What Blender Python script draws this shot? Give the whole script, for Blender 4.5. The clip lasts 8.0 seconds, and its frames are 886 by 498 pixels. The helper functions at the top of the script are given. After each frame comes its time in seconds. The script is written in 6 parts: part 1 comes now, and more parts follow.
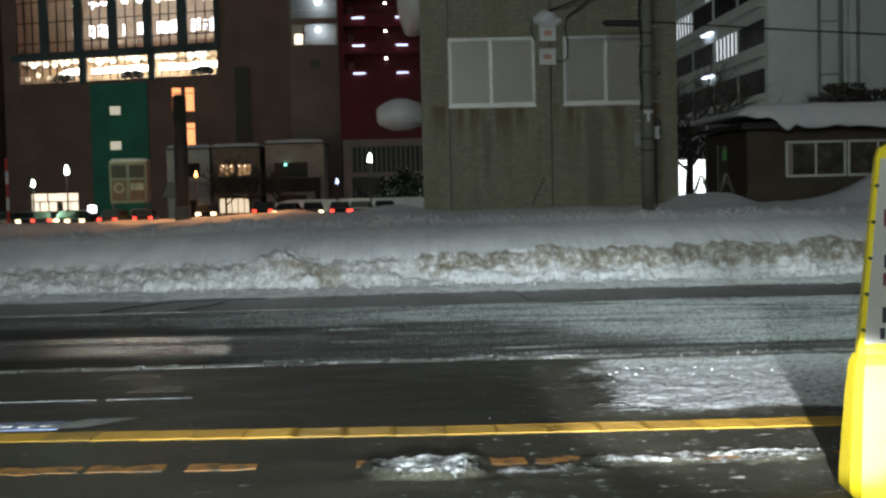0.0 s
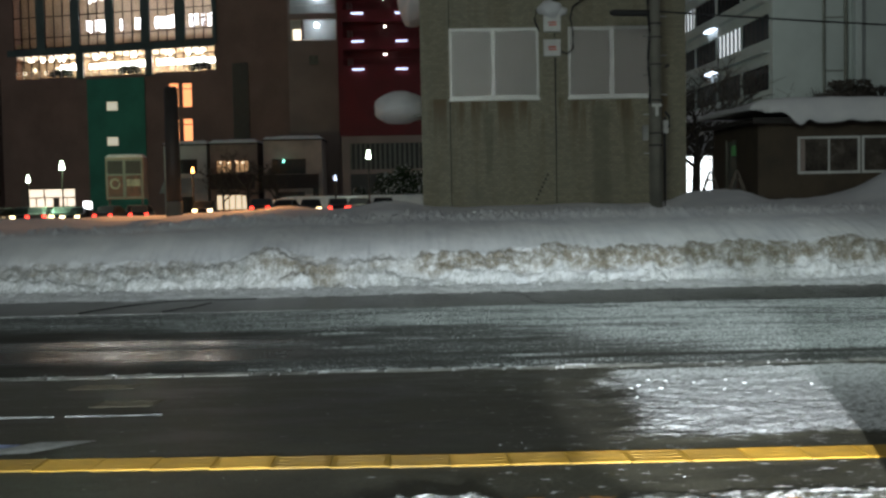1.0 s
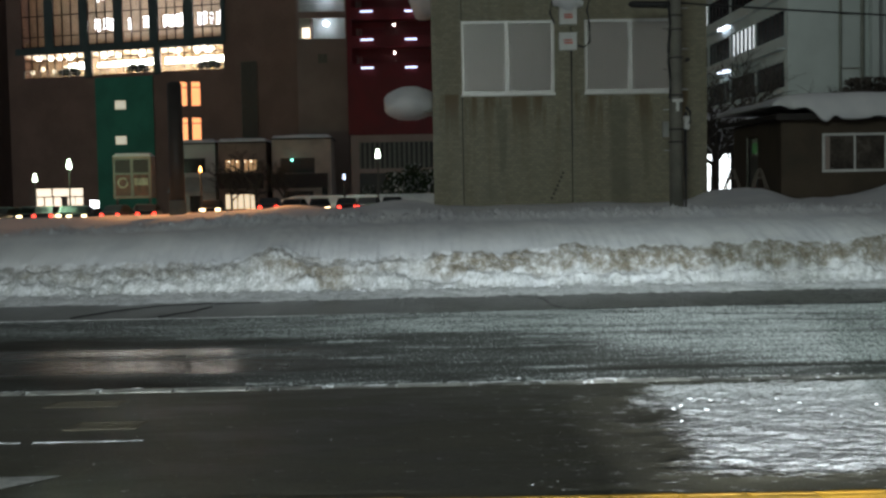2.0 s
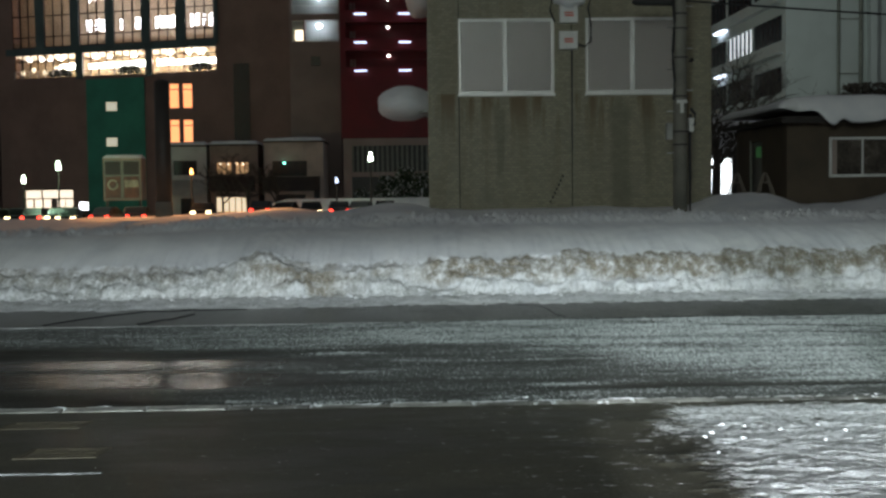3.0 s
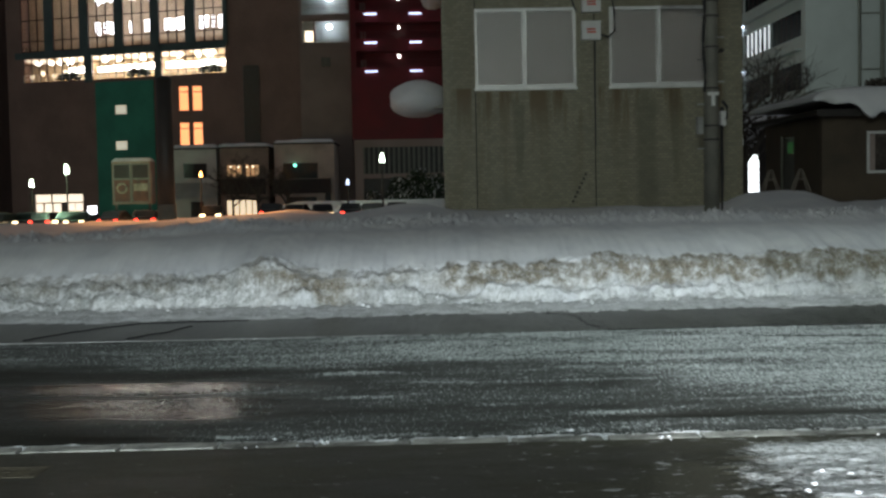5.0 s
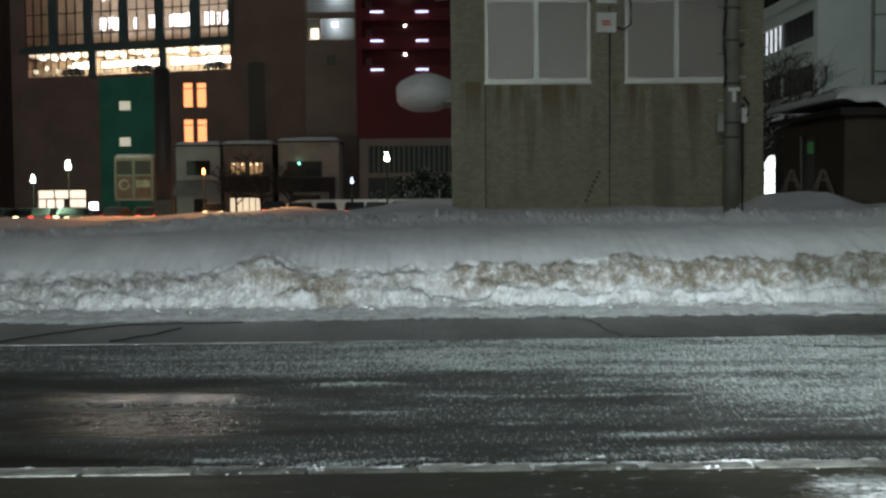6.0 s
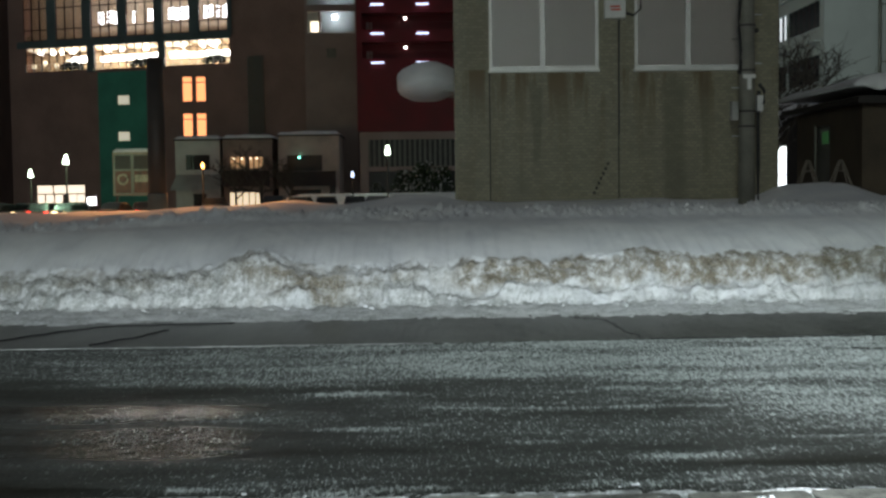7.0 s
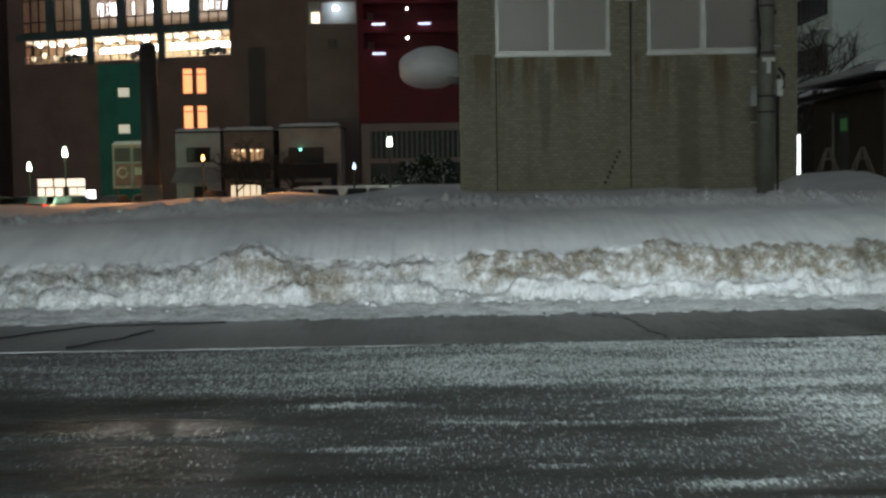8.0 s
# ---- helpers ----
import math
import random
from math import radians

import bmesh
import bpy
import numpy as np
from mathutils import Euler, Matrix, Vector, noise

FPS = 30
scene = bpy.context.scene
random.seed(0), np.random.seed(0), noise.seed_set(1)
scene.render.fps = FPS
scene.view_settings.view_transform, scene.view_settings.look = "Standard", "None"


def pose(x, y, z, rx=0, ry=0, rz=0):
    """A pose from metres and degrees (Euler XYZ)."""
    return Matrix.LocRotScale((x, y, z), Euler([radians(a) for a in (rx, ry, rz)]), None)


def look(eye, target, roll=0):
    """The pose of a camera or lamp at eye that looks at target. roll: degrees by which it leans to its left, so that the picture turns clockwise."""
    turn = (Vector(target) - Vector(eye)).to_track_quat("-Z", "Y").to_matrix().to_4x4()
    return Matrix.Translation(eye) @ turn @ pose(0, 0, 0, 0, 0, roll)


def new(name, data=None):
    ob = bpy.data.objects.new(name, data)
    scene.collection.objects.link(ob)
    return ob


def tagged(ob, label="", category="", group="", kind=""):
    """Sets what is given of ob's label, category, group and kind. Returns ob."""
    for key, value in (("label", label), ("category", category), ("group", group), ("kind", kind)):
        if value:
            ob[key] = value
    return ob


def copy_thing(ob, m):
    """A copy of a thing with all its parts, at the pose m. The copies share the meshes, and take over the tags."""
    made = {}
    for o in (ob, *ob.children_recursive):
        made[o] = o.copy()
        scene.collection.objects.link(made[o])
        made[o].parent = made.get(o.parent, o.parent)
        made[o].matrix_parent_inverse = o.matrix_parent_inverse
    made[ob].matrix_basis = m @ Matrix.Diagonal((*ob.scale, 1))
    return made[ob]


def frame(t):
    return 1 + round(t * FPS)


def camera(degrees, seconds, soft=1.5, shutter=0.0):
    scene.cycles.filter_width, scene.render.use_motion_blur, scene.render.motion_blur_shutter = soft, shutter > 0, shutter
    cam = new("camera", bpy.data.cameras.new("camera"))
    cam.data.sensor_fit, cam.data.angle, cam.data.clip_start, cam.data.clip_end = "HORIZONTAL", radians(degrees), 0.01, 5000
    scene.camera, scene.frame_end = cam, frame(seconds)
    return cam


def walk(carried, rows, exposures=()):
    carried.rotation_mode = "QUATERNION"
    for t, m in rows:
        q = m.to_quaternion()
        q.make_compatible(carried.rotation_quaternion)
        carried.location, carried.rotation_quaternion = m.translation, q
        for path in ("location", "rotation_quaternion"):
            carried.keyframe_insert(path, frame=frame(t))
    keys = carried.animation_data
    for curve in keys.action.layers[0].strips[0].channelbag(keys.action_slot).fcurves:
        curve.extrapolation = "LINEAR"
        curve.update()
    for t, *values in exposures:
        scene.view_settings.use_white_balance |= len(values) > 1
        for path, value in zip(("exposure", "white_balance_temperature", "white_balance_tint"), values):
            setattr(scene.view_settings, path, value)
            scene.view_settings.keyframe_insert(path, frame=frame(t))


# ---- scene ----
cam = camera(41.0, 8.0, soft=2.6)
PATH = [
    (0, (-0.68, -1.228, 1.43), (-0.623, 0.768, 1.329), -1.3),
    (0.5, (-0.672, -0.77, 1.413), (-0.605, 1.227, 1.316), -1.2),
    (1, (-0.678, -0.201, 1.385), (-0.619, 1.796, 1.28), -1.1),
    (1.5, (-0.689, 0.285, 1.375), (-0.65, 2.282, 1.267), -1.2),
    (3, (-0.756, 1.672, 1.32), (-0.699, 3.668, 1.222), -0.7),
    (3.5, (-0.764, 1.999, 1.314), (-0.712, 3.996, 1.216), -0.9),
    (4, (-0.778, 2.279, 1.314), (-0.733, 4.276, 1.217), -1.0),
    (4.5, (-0.795, 2.633, 1.297), (-0.757, 4.63, 1.202), -1.2),
    (4.7, (-0.806, 2.802, 1.293), (-0.768, 4.799, 1.198), -1.2),
    (6, (-0.863, 4.062, 1.221), (-0.832, 6.06, 1.127), -0.5),
    (6.5, (-0.879, 4.521, 1.203), (-0.849, 6.519, 1.107), -0.5),
    (7, (-0.89, 4.946, 1.192), (-0.861, 6.943, 1.088), -0.7),
    (7.5, (-0.909, 5.38, 1.166), (-0.881, 7.377, 1.055), -1.0),
    (8, (-0.926, 5.881, 1.149), (-0.901, 7.877, 1.032), -0.9),
]
walk(cam, [(t, look(eye, target, roll)) for t, eye, target, roll in PATH])

# ---- world and large lights ----
world = bpy.data.worlds.new("night_sky")
scene.world = world
world.use_nodes = True
wn = world.node_tree.nodes
bg = wn["Background"]
wtc = wn.new("ShaderNodeTexCoord")
wsep = wn.new("ShaderNodeSeparateXYZ")
wramp = wn.new("ShaderNodeValToRGB")
world.node_tree.links.new(wtc.outputs["Generated"], wsep.inputs[0])
world.node_tree.links.new(wsep.outputs["Z"], wramp.inputs[0])
world.node_tree.links.new(wramp.outputs[0], bg.inputs[0])
# town glow on low cloud: warmer at the horizon, dimmer overhead
wramp.color_ramp.elements[0].color = (0.88, 0.92, 0.86, 1)
wramp.color_ramp.elements[1].color = (0.50, 0.53, 0.60, 1)
bg.inputs[1].default_value = 0.097


def lamp(name, kind, eye, target, power, colour, **more):
    data = bpy.data.lights.new(name, kind)
    data.energy, data.color = power, colour
    for key, value in more.items():
        if key == "size":
            data.shadow_soft_size = value
        elif key == "cone":
            data.spot_size = radians(value)
        elif key == "blend":
            data.spot_blend = value
    ob = new(name, data)
    ob.matrix_world = look(eye, target)
    return ob


# unseen overhead spots, added above the street to brighten road and bank
lamp("street_light_left", "SPOT", (-7.0, 12.4, 8.5), (-6.4, 14.2, -0.3), 290, (0.84, 1.0, 0.94), size=0.25, cone=92, blend=0.8)
lamp("street_light_right", "SPOT", (4.6, 12.4, 8.5), (4.3, 14.0, -0.3), 1250, (0.84, 1.0, 0.97), size=0.25, cone=92, blend=0.8)
# unseen fill spot behind the camera, added to light facade and snow bank
lamp("car_park_floodlight", "SPOT", (-5.0, -11.0, 6.0), (2.4, 26.0, -0.9), 7000, (0.86, 1.0, 0.93), size=2.4, cone=48, blend=0.9)
# fixed stand-ins for the camera car's own dipped beams: wide and flat
for name, x, tx, rise, power in (("headlight_a", -1.35, -2.2, -0.66, 6000), ("headlight_b", 0.05, 1.6, -0.70, 4300)):
    beam = lamp(name, "SPOT", (x, -3.4, 0.80), (tx, 19.0, rise), power, (0.84, 0.94, 1.0), size=0.05, cone=44, blend=0.5)
    beam.scale = (1.0, 0.155, 1.0)
# fixed stand-in headlight behind the camera, brightening the ice patch
beam = lamp("headlight_c", "SPOT", (-0.45, -2.8, 1.25), (1.62, 8.0, -0.1), 16000, (0.92, 0.97, 1.0), size=0.04, cone=15, blend=0.35)
beam.scale = (1.0, 0.42, 1.0)

# ---- materials ----


class Nodes:
    """Short hand for building a node tree."""

    def __init__(self, name):
        self.mat = bpy.data.materials.new(name)
        self.mat.use_nodes = True
        self.tree = self.mat.node_tree
        self.bsdf = self.tree.nodes["Principled BSDF"]

    def node(self, kind, **values):
        n = self.tree.nodes.new("ShaderNode" + kind)
        for key, value in values.items():
            setattr(n, key, value)
        return n

    def link(self, a, b):
        self.tree.links.new(a, b)

    def put(self, socket, value):
        if hasattr(value, "is_linked"):
            self.link(value, socket)
        elif isinstance(value, tuple) and len(value) == 3 and socket.type == "RGBA":
            socket.default_value = (*value, 1)
        else:
            socket.default_value = value

    def math(self, op, a, b=0.0, clamp=False):
        n = self.node("Math", operation=op, use_clamp=clamp)
        self.put(n.inputs[0], a)
        self.put(n.inputs[1], b)
        return n.outputs[0]

    def mix(self, f, a, b):
        n = self.node("MixRGB")
        self.put(n.inputs[0], f)
        self.put(n.inputs[1], a)
        self.put(n.inputs[2], b)
        return n.outputs[0]

    def coords(self, stretch=(1, 1, 1), world=False):
        src = self.node("NewGeometry").outputs["Position"] if world else self.node("TexCoord").outputs["Object"]
        m = self.node("Mapping")
        self.link(src, m.inputs[0])
        m.inputs["Scale"].default_value = stretch
        return m.outputs[0]

    def noise(self, scale, detail=4.0, vec=None, rough=0.55):
        n = self.node("TexNoise")
        n.inputs["Scale"].default_value, n.inputs["Detail"].default_value = scale, detail
        n.inputs["Roughness"].default_value = rough
        if vec is not None:
            self.link(vec, n.inputs["Vector"])
        return n.outputs[0]

    def ramp(self, v, lo, hi):
        n = self.node("MapRange")
        n.interpolation_type = "SMOOTHSTEP"
        self.put(n.inputs[0], v)
        n.inputs[1].default_value, n.inputs[2].default_value = lo, hi
        return n.outputs[0]

    def bump(self, height, strength, distance=0.01):
        n = self.node("Bump")
        n.inputs["Strength"].default_value, n.inputs["Distance"].default_value = strength, distance
        self.link(height, n.inputs["Height"])
        self.link(n.outputs[0], self.bsdf.inputs["Normal"])

    def done(self, colour, rough, metal=0.0):
        self.put(self.bsdf.inputs["Base Color"], colour)
        self.put(self.bsdf.inputs["Roughness"], rough)
        self.bsdf.inputs["Metallic"].default_value = metal
        return self.mat


def plain(name, col, rough=0.6, metal=0.0, scale=3.0, fine=45.0, spread=0.25, bump=0.25, rand=0.0, world=False):
    """A surface with blotches at one scale, grain at another and fine relief."""
    n = Nodes(name)
    vec = n.coords(world=world)
    big, small = n.noise(scale, 5, vec), n.noise(fine, 3, vec)
    f = n.math("ADD", n.math("MULTIPLY", big, 0.7), n.math("MULTIPLY", small, 0.3))
    if rand:
        r = n.node("ObjectInfo").outputs["Random"]
        f = n.math("ADD", f, n.math("MULTIPLY", n.math("SUBTRACT", r, 0.5), rand))
    lo = tuple(c * (1 - spread) for c in col)
    hi = tuple(min(1, c * (1 + spread)) for c in col)
    n.bump(small, bump, 0.004)
    return n.done(n.mix(n.ramp(f, 0.3, 0.7), lo, hi), n.math("ADD", n.math("MULTIPLY", big, 0.25), rough - 0.12), metal)


def glow(name, col, strength):
    n = Nodes(name)
    n.bsdf.inputs["Emission Color"].default_value = (*col, 1)
    n.bsdf.inputs["Emission Strength"].default_value = strength
    return n.done(col, 0.5)


def glass(name, tint=(0.9, 0.95, 0.95), rough=0.02):
    n = Nodes(name)
    n.bsdf.inputs["Transmission Weight"].default_value = 1.0
    n.bsdf.inputs["IOR"].default_value = 1.45
    return n.done(tint, rough)


def snow_material(name, dirt=True):
    n = Nodes(name)
    vec = n.coords(world=True)
    big, mid, small = n.noise(1.2, 4, vec), n.noise(7.0, 5, vec), n.noise(55.0, 3, vec)
    mottle = n.noise(21.0, 4, vec, 0.65)
    clean = n.mix(n.ramp(big, 0.3, 0.7), (0.72, 0.73, 0.76), (0.84, 0.84, 0.85))
    col = clean
    if dirt:
        slush = n.node("Attribute", attribute_name="slush").outputs["Fac"]
        slush = n.math("MULTIPLY", slush, n.ramp(n.math("ADD", n.math("MULTIPLY", mid, 0.4), n.math("MULTIPLY", mottle, 0.6)), 0.34, 0.60), True)
        col = n.mix(slush, clean, n.mix(n.ramp(small, 0.35, 0.65), (0.26, 0.27, 0.265), (0.48, 0.495, 0.485)))
        d = n.node("Attribute", attribute_name="dirt").outputs["Fac"]
        d = n.math("MULTIPLY", d, n.ramp(n.math("ADD", n.math("MULTIPLY", mid, 0.65), n.math("MULTIPLY", mottle, 0.35)), 0.26, 0.60), True)
        col = n.mix(d, col, n.mix(n.ramp(small, 0.35, 0.65), (0.135, 0.113, 0.080), (0.30, 0.262, 0.200)))
    n.bsdf.inputs["Subsurface Weight"].default_value = 0.0
    n.bump(n.math("ADD", n.math("MULTIPLY", mid, 0.5), n.math("MULTIPLY", small, 0.5)), 0.5, 0.03)
    return n.done(col, 0.62)


def ice_material():
    """Trodden, refrozen snow: coarse white crystals over grey ice, drawn out along the street."""
    n = Nodes("trodden_ice")
    coarse = n.noise(1.0, 5, n.coords((9.0, 20.0, 12.0), True), 0.7)
    crystal = n.noise(1.0, 3, n.coords((48.0, 60.0, 40.0), True), 0.7)
    blotch = n.noise(2.2, 4, n.coords(world=True))
    f = n.math("ADD", n.math("MULTIPLY", coarse, 0.42), n.math("ADD", n.math("MULTIPLY", crystal, 0.42), n.math("MULTIPLY", blotch, 0.16)))
    n.bump(f, 1.0, 0.06)
    return n.done(n.mix(n.ramp(f, 0.40, 0.57), (0.30, 0.315, 0.32), (0.80, 0.83, 0.85)), n.math("ADD", 0.35, n.math("MULTIPLY", crystal, 0.3)))


def road_material():
    """Wet asphalt; the frozen slush on it follows the ice attribute, broken up by grains and streaks."""
    n = Nodes("road_wet_and_icy")
    sep = n.node("SeparateXYZ")
    n.link(n.node("NewGeometry").outputs["Position"], sep.inputs[0])
    y = sep.outputs["Y"]
    cover = n.node("Attribute", attribute_name="ice").outputs["Fac"]
    wet = n.node("Attribute", attribute_name="wet").outputs["Fac"]
    streak = n.noise(1.0, 5, n.coords((0.7, 6.0, 1), True), 0.6)
    fleck = n.noise(1.0, 3, n.coords((62.0, 10.0, 1), True), 0.65)
    grit = n.noise(1.0, 2, n.coords((120.0, 21.0, 1), True), 0.6)
    grain = n.noise(70.0, 3, n.coords(world=True))
    speck = n.math("ADD", n.math("MULTIPLY", streak, 0.13), n.math("ADD", n.math("MULTIPLY", fleck, 0.47), n.math("MULTIPLY", grit, 0.40)))
    thr = n.math("SUBTRACT", 0.625, n.math("MULTIPLY", cover, 0.22))
    ice = n.math("MULTIPLY", n.math("SUBTRACT", speck, thr), 8.0, True)
    ice = n.math("MAXIMUM", n.math("MULTIPLY", ice, 0.9), n.math("MULTIPLY", cover, 0.19))
    asphalt = n.mix(n.ramp(grain, 0.35, 0.65), (0.011, 0.0105, 0.008), (0.036, 0.034, 0.027))
    frozen = n.mix(n.ramp(grain, 0.3, 0.7), (0.52, 0.57, 0.57), (0.84, 0.89, 0.89))
    lane = n.mix(ice, asphalt, frozen)
    # gutter strip: thin film of water; pale streaks paint the bank's reflection into colour
    strip = n.ramp(y, 15.97, 16.03)
    smear = n.noise(1.0, 4, n.coords((2.2, 0.5, 1), True), 0.6)
    pale = n.mix(n.ramp(n.math("ADD", n.math("MULTIPLY", smear, 0.7), n.math("MULTIPLY", grain, 0.3)), 0.36, 0.64), (0.038, 0.041, 0.038), (0.092, 0.095, 0.088))
    rough = n.math("ADD", n.math("SUBTRACT", 0.46, n.math("MULTIPLY", wet, 0.30)), n.math("MULTIPLY", ice, 0.3), True)
    n.put(n.bsdf.inputs["Specular IOR Level"], n.math("ADD", 0.03, n.math("ADD", n.math("MULTIPLY", wet, 0.075), n.math("MULTIPLY", strip, 0.12))))
    n.bump(n.math("ADD", n.math("MULTIPLY", ice, 1.0), n.math("MULTIPLY", grain, 0.04)), 0.5, 0.02)
    return n.done(n.mix(strip, lane, pale), n.math("ADD", n.math("MULTIPLY", rough, n.math("SUBTRACT", 1.0, strip)), n.math("MULTIPLY", strip, 0.33)))


def pavement_material():
    """Dark wet asphalt; the ice attribute lays frozen snow over it, crumbling away towards its rim."""
    n = Nodes("pavement_wet_asphalt")
    vec = n.coords(world=True)
    grain, patch = n.noise(80.0, 3, vec), n.noise(0.9, 5, vec)
    cover = n.node("Attribute", attribute_name="ice").outputs["Fac"]
    fleck = n.noise(1.0, 3, n.coords((7.5, 15.0, 1), True), 0.72)
    crumb = n.noise(1.0, 4, n.coords((20.0, 24.0, 20.0), True), 0.7)
    crystal = n.noise(1.0, 3, n.coords((52.0, 70.0, 40.0), True), 0.7)
    sep = n.node("SeparateXYZ")
    n.link(n.node("NewGeometry").outputs["Position"], sep.inputs[0])
    side = n.ramp(sep.outputs["X"], -1.6, 1.0)
    spots = n.math("MULTIPLY", n.math("SUBTRACT", fleck, n.math("SUBTRACT", 0.665, n.math("MULTIPLY", side, 0.065))), 14.0, True)
    broken = n.math("ADD", n.math("MULTIPLY", crumb, 0.6), n.math("MULTIPLY", crystal, 0.4))
    sheet_ = n.math("MULTIPLY", n.math("SUBTRACT", broken, n.math("SUBTRACT", 0.74, n.math("MULTIPLY", cover, 0.42))), 5.0, True)
    ice = n.math("MAXIMUM", n.math("MULTIPLY", spots, 0.7), n.math("MULTIPLY", sheet_, n.math("MULTIPLY", cover, 2.0, True)))
    n.bsdf.inputs["Specular IOR Level"].default_value = 0.25
    streak = n.noise(1.0, 5, n.coords((1.3, 2.8, 1), True), 0.7)
    worn = n.ramp(n.math("ADD", n.math("MULTIPLY", patch, 0.5), n.math("MULTIPLY", streak, 0.5)), 0.40, 0.60)
    base = n.mix(worn, n.mix(n.ramp(grain, 0.35, 0.65), (0.021, 0.0200, 0.0135), (0.062, 0.059, 0.042)), n.mix(n.ramp(grain, 0.3, 0.7), (0.050, 0.048, 0.033), (0.106, 0.100, 0.074)))
    white = n.mix(n.ramp(broken, 0.34, 0.60), (0.40, 0.42, 0.43), (0.86, 0.88, 0.90))
    n.bump(n.math("ADD", n.math("MULTIPLY", grain, 0.25), n.math("MULTIPLY", n.math("MULTIPLY", broken, ice), 2.0)), 0.3, 0.010)
    return n.done(n.mix(ice, base, white), n.math("ADD", n.math("ADD", 0.40, n.math("MULTIPLY", worn, 0.2)), n.math("MULTIPLY", ice, 0.35)))


def tile_wall_material():
    """Small glazed facing tiles, olive beige, with rust streaks under the sills."""
    n = Nodes("facing_tiles_olive")
    m = n.node("Mapping")
    n.link(n.node("NewGeometry").outputs["Position"], m.inputs[0])
    m.inputs["Rotation"].default_value = (radians(90), 0, 0)
    br = n.node("TexBrick")
    br.offset = 0.5
    n.link(m.outputs[0], br.inputs["Vector"])
    br.inputs["Scale"].default_value = 1.0
    br.inputs["Brick Width"].default_value, br.inputs["Row Height"].default_value = 0.115, 0.062
    br.inputs["Mortar Size"].default_value = 0.006
    br.inputs["Color1"].default_value, br.inputs["Color2"].default_value = (0.215, 0.195, 0.130, 1), (0.285, 0.258, 0.175, 1)
    br.inputs["Mortar"].default_value = (0.175, 0.163, 0.128, 1)
    drip = n.noise(1.0, 5, n.coords((3.2, 1, 0.28), True), 0.6)
    blot = n.noise(0.8, 4, n.coords(world=True))
    sep = n.node("SeparateXYZ")
    n.link(n.node("NewGeometry").outputs["Position"], sep.inputs[0])
    under = n.math("MULTIPLY", n.ramp(sep.outputs["Z"], 2.2, 3.45), n.math("LESS_THAN", sep.outputs["Z"], 3.47))
    rust = n.math("MULTIPLY", n.ramp(drip, 0.45, 0.60), n.math("ADD", n.math("MULTIPLY", under, 0.75), 0.25), True)
    col = n.mix(rust, br.outputs["Color"], (0.135, 0.090, 0.040))
    col = n.mix(n.math("MULTIPLY", n.ramp(blot, 0.45, 0.75), 0.35), col, (0.14, 0.13, 0.10))
    # two old water stains with wavering edges
    z = sep.outputs["Z"]
    for middle, half, low, high, depth in ((3.98, 0.30, 0.2, 3.3, 0.42), (1.27, 0.13, 1.3, 3.2, 0.45), (4.65, 0.12, 1.2, 3.4, 0.28)):
        waver = n.math("ADD", n.math("SUBTRACT", sep.outputs["X"], middle), n.math("MULTIPLY", n.math("SUBTRACT", drip, 0.5), 0.5))
        band = n.math("SUBTRACT", 1.0, n.ramp(n.math("ABSOLUTE", waver), half * 0.45, half))
        band = n.math("MULTIPLY", band, n.math("MULTIPLY", n.ramp(z, low, low + 0.7), n.math("SUBTRACT", 1.0, n.ramp(z, high - 0.2, high + 0.15))))
        col = n.mix(n.math("MULTIPLY", band, depth), col, (0.085, 0.072, 0.044))
    n.bump(br.outputs["Fac"], -0.3, 0.005)
    return n.done(col, 0.55)


M_ROAD, M_PAVE, M_TILEWALL = road_material(), pavement_material(), tile_wall_material()
M_SNOWBANK, M_SNOW = snow_material("ploughed_snow"), snow_material("fresh_snow", False)
M_ICE = ice_material()
M_TACTILE = plain("tactile_yellow", (0.47, 0.265, 0.022), 0.5, scale=5, fine=60, spread=0.25, rand=0.35)
M_CONCRETE = plain("concrete", (0.34, 0.34, 0.32), 0.7, scale=3, spread=0.3, rand=0.2)
M_KERB = plain("kerb_concrete_icy", (0.24, 0.24, 0.22), 0.6, scale=9, fine=50, spread=0.7, rand=0.15)
M_POLE = plain("pole_concrete", (0.19, 0.182, 0.155), 0.7, scale=2, spread=0.25)
M_DARKPOST = plain("dark_post_paint", (0.050, 0.043, 0.038), 0.5, scale=2)
M_STEEL = plain("galvanised_steel", (0.45, 0.46, 0.46), 0.4, 0.8, spread=0.2)
M_CABLE = plain("black_cable", (0.015, 0.015, 0.016), 0.5, spread=0.2)
M_WHITE = plain("white_paint", (0.70, 0.70, 0.68), 0.5, spread=0.1)
M_FRAME = plain("aluminium_frame", (0.74, 0.74, 0.72), 0.4, 0.2, spread=0.12)
M_BLIND = plain("window_board_grey", (0.185, 0.160, 0.150), 0.5, scale=1.5, spread=0.12, bump=0.1)
M_IRON = plain("cast_iron_lid", (0.085, 0.072, 0.044), 0.75, 0.0, scale=9, spread=0.5)
M_YELLOW = plain("yellow_plastic", (0.80, 0.62, 0.02), 0.38, scale=2, spread=0.08, bump=0.05)
M_PANEL = plain("white_sign_panel", (0.74, 0.74, 0.78), 0.45, spread=0.05, bump=0.03)
M_INK, M_INKRED = plain("dark_print", (0.03, 0.03, 0.05), 0.5), plain("red_print", (0.17, 0.035, 0.05), 0.5)
M_RED, M_REDPLASTIC = plain("red_label", (0.62, 0.08, 0.05), 0.5), plain("red_reflector", (0.55, 0.03, 0.02), 0.4)
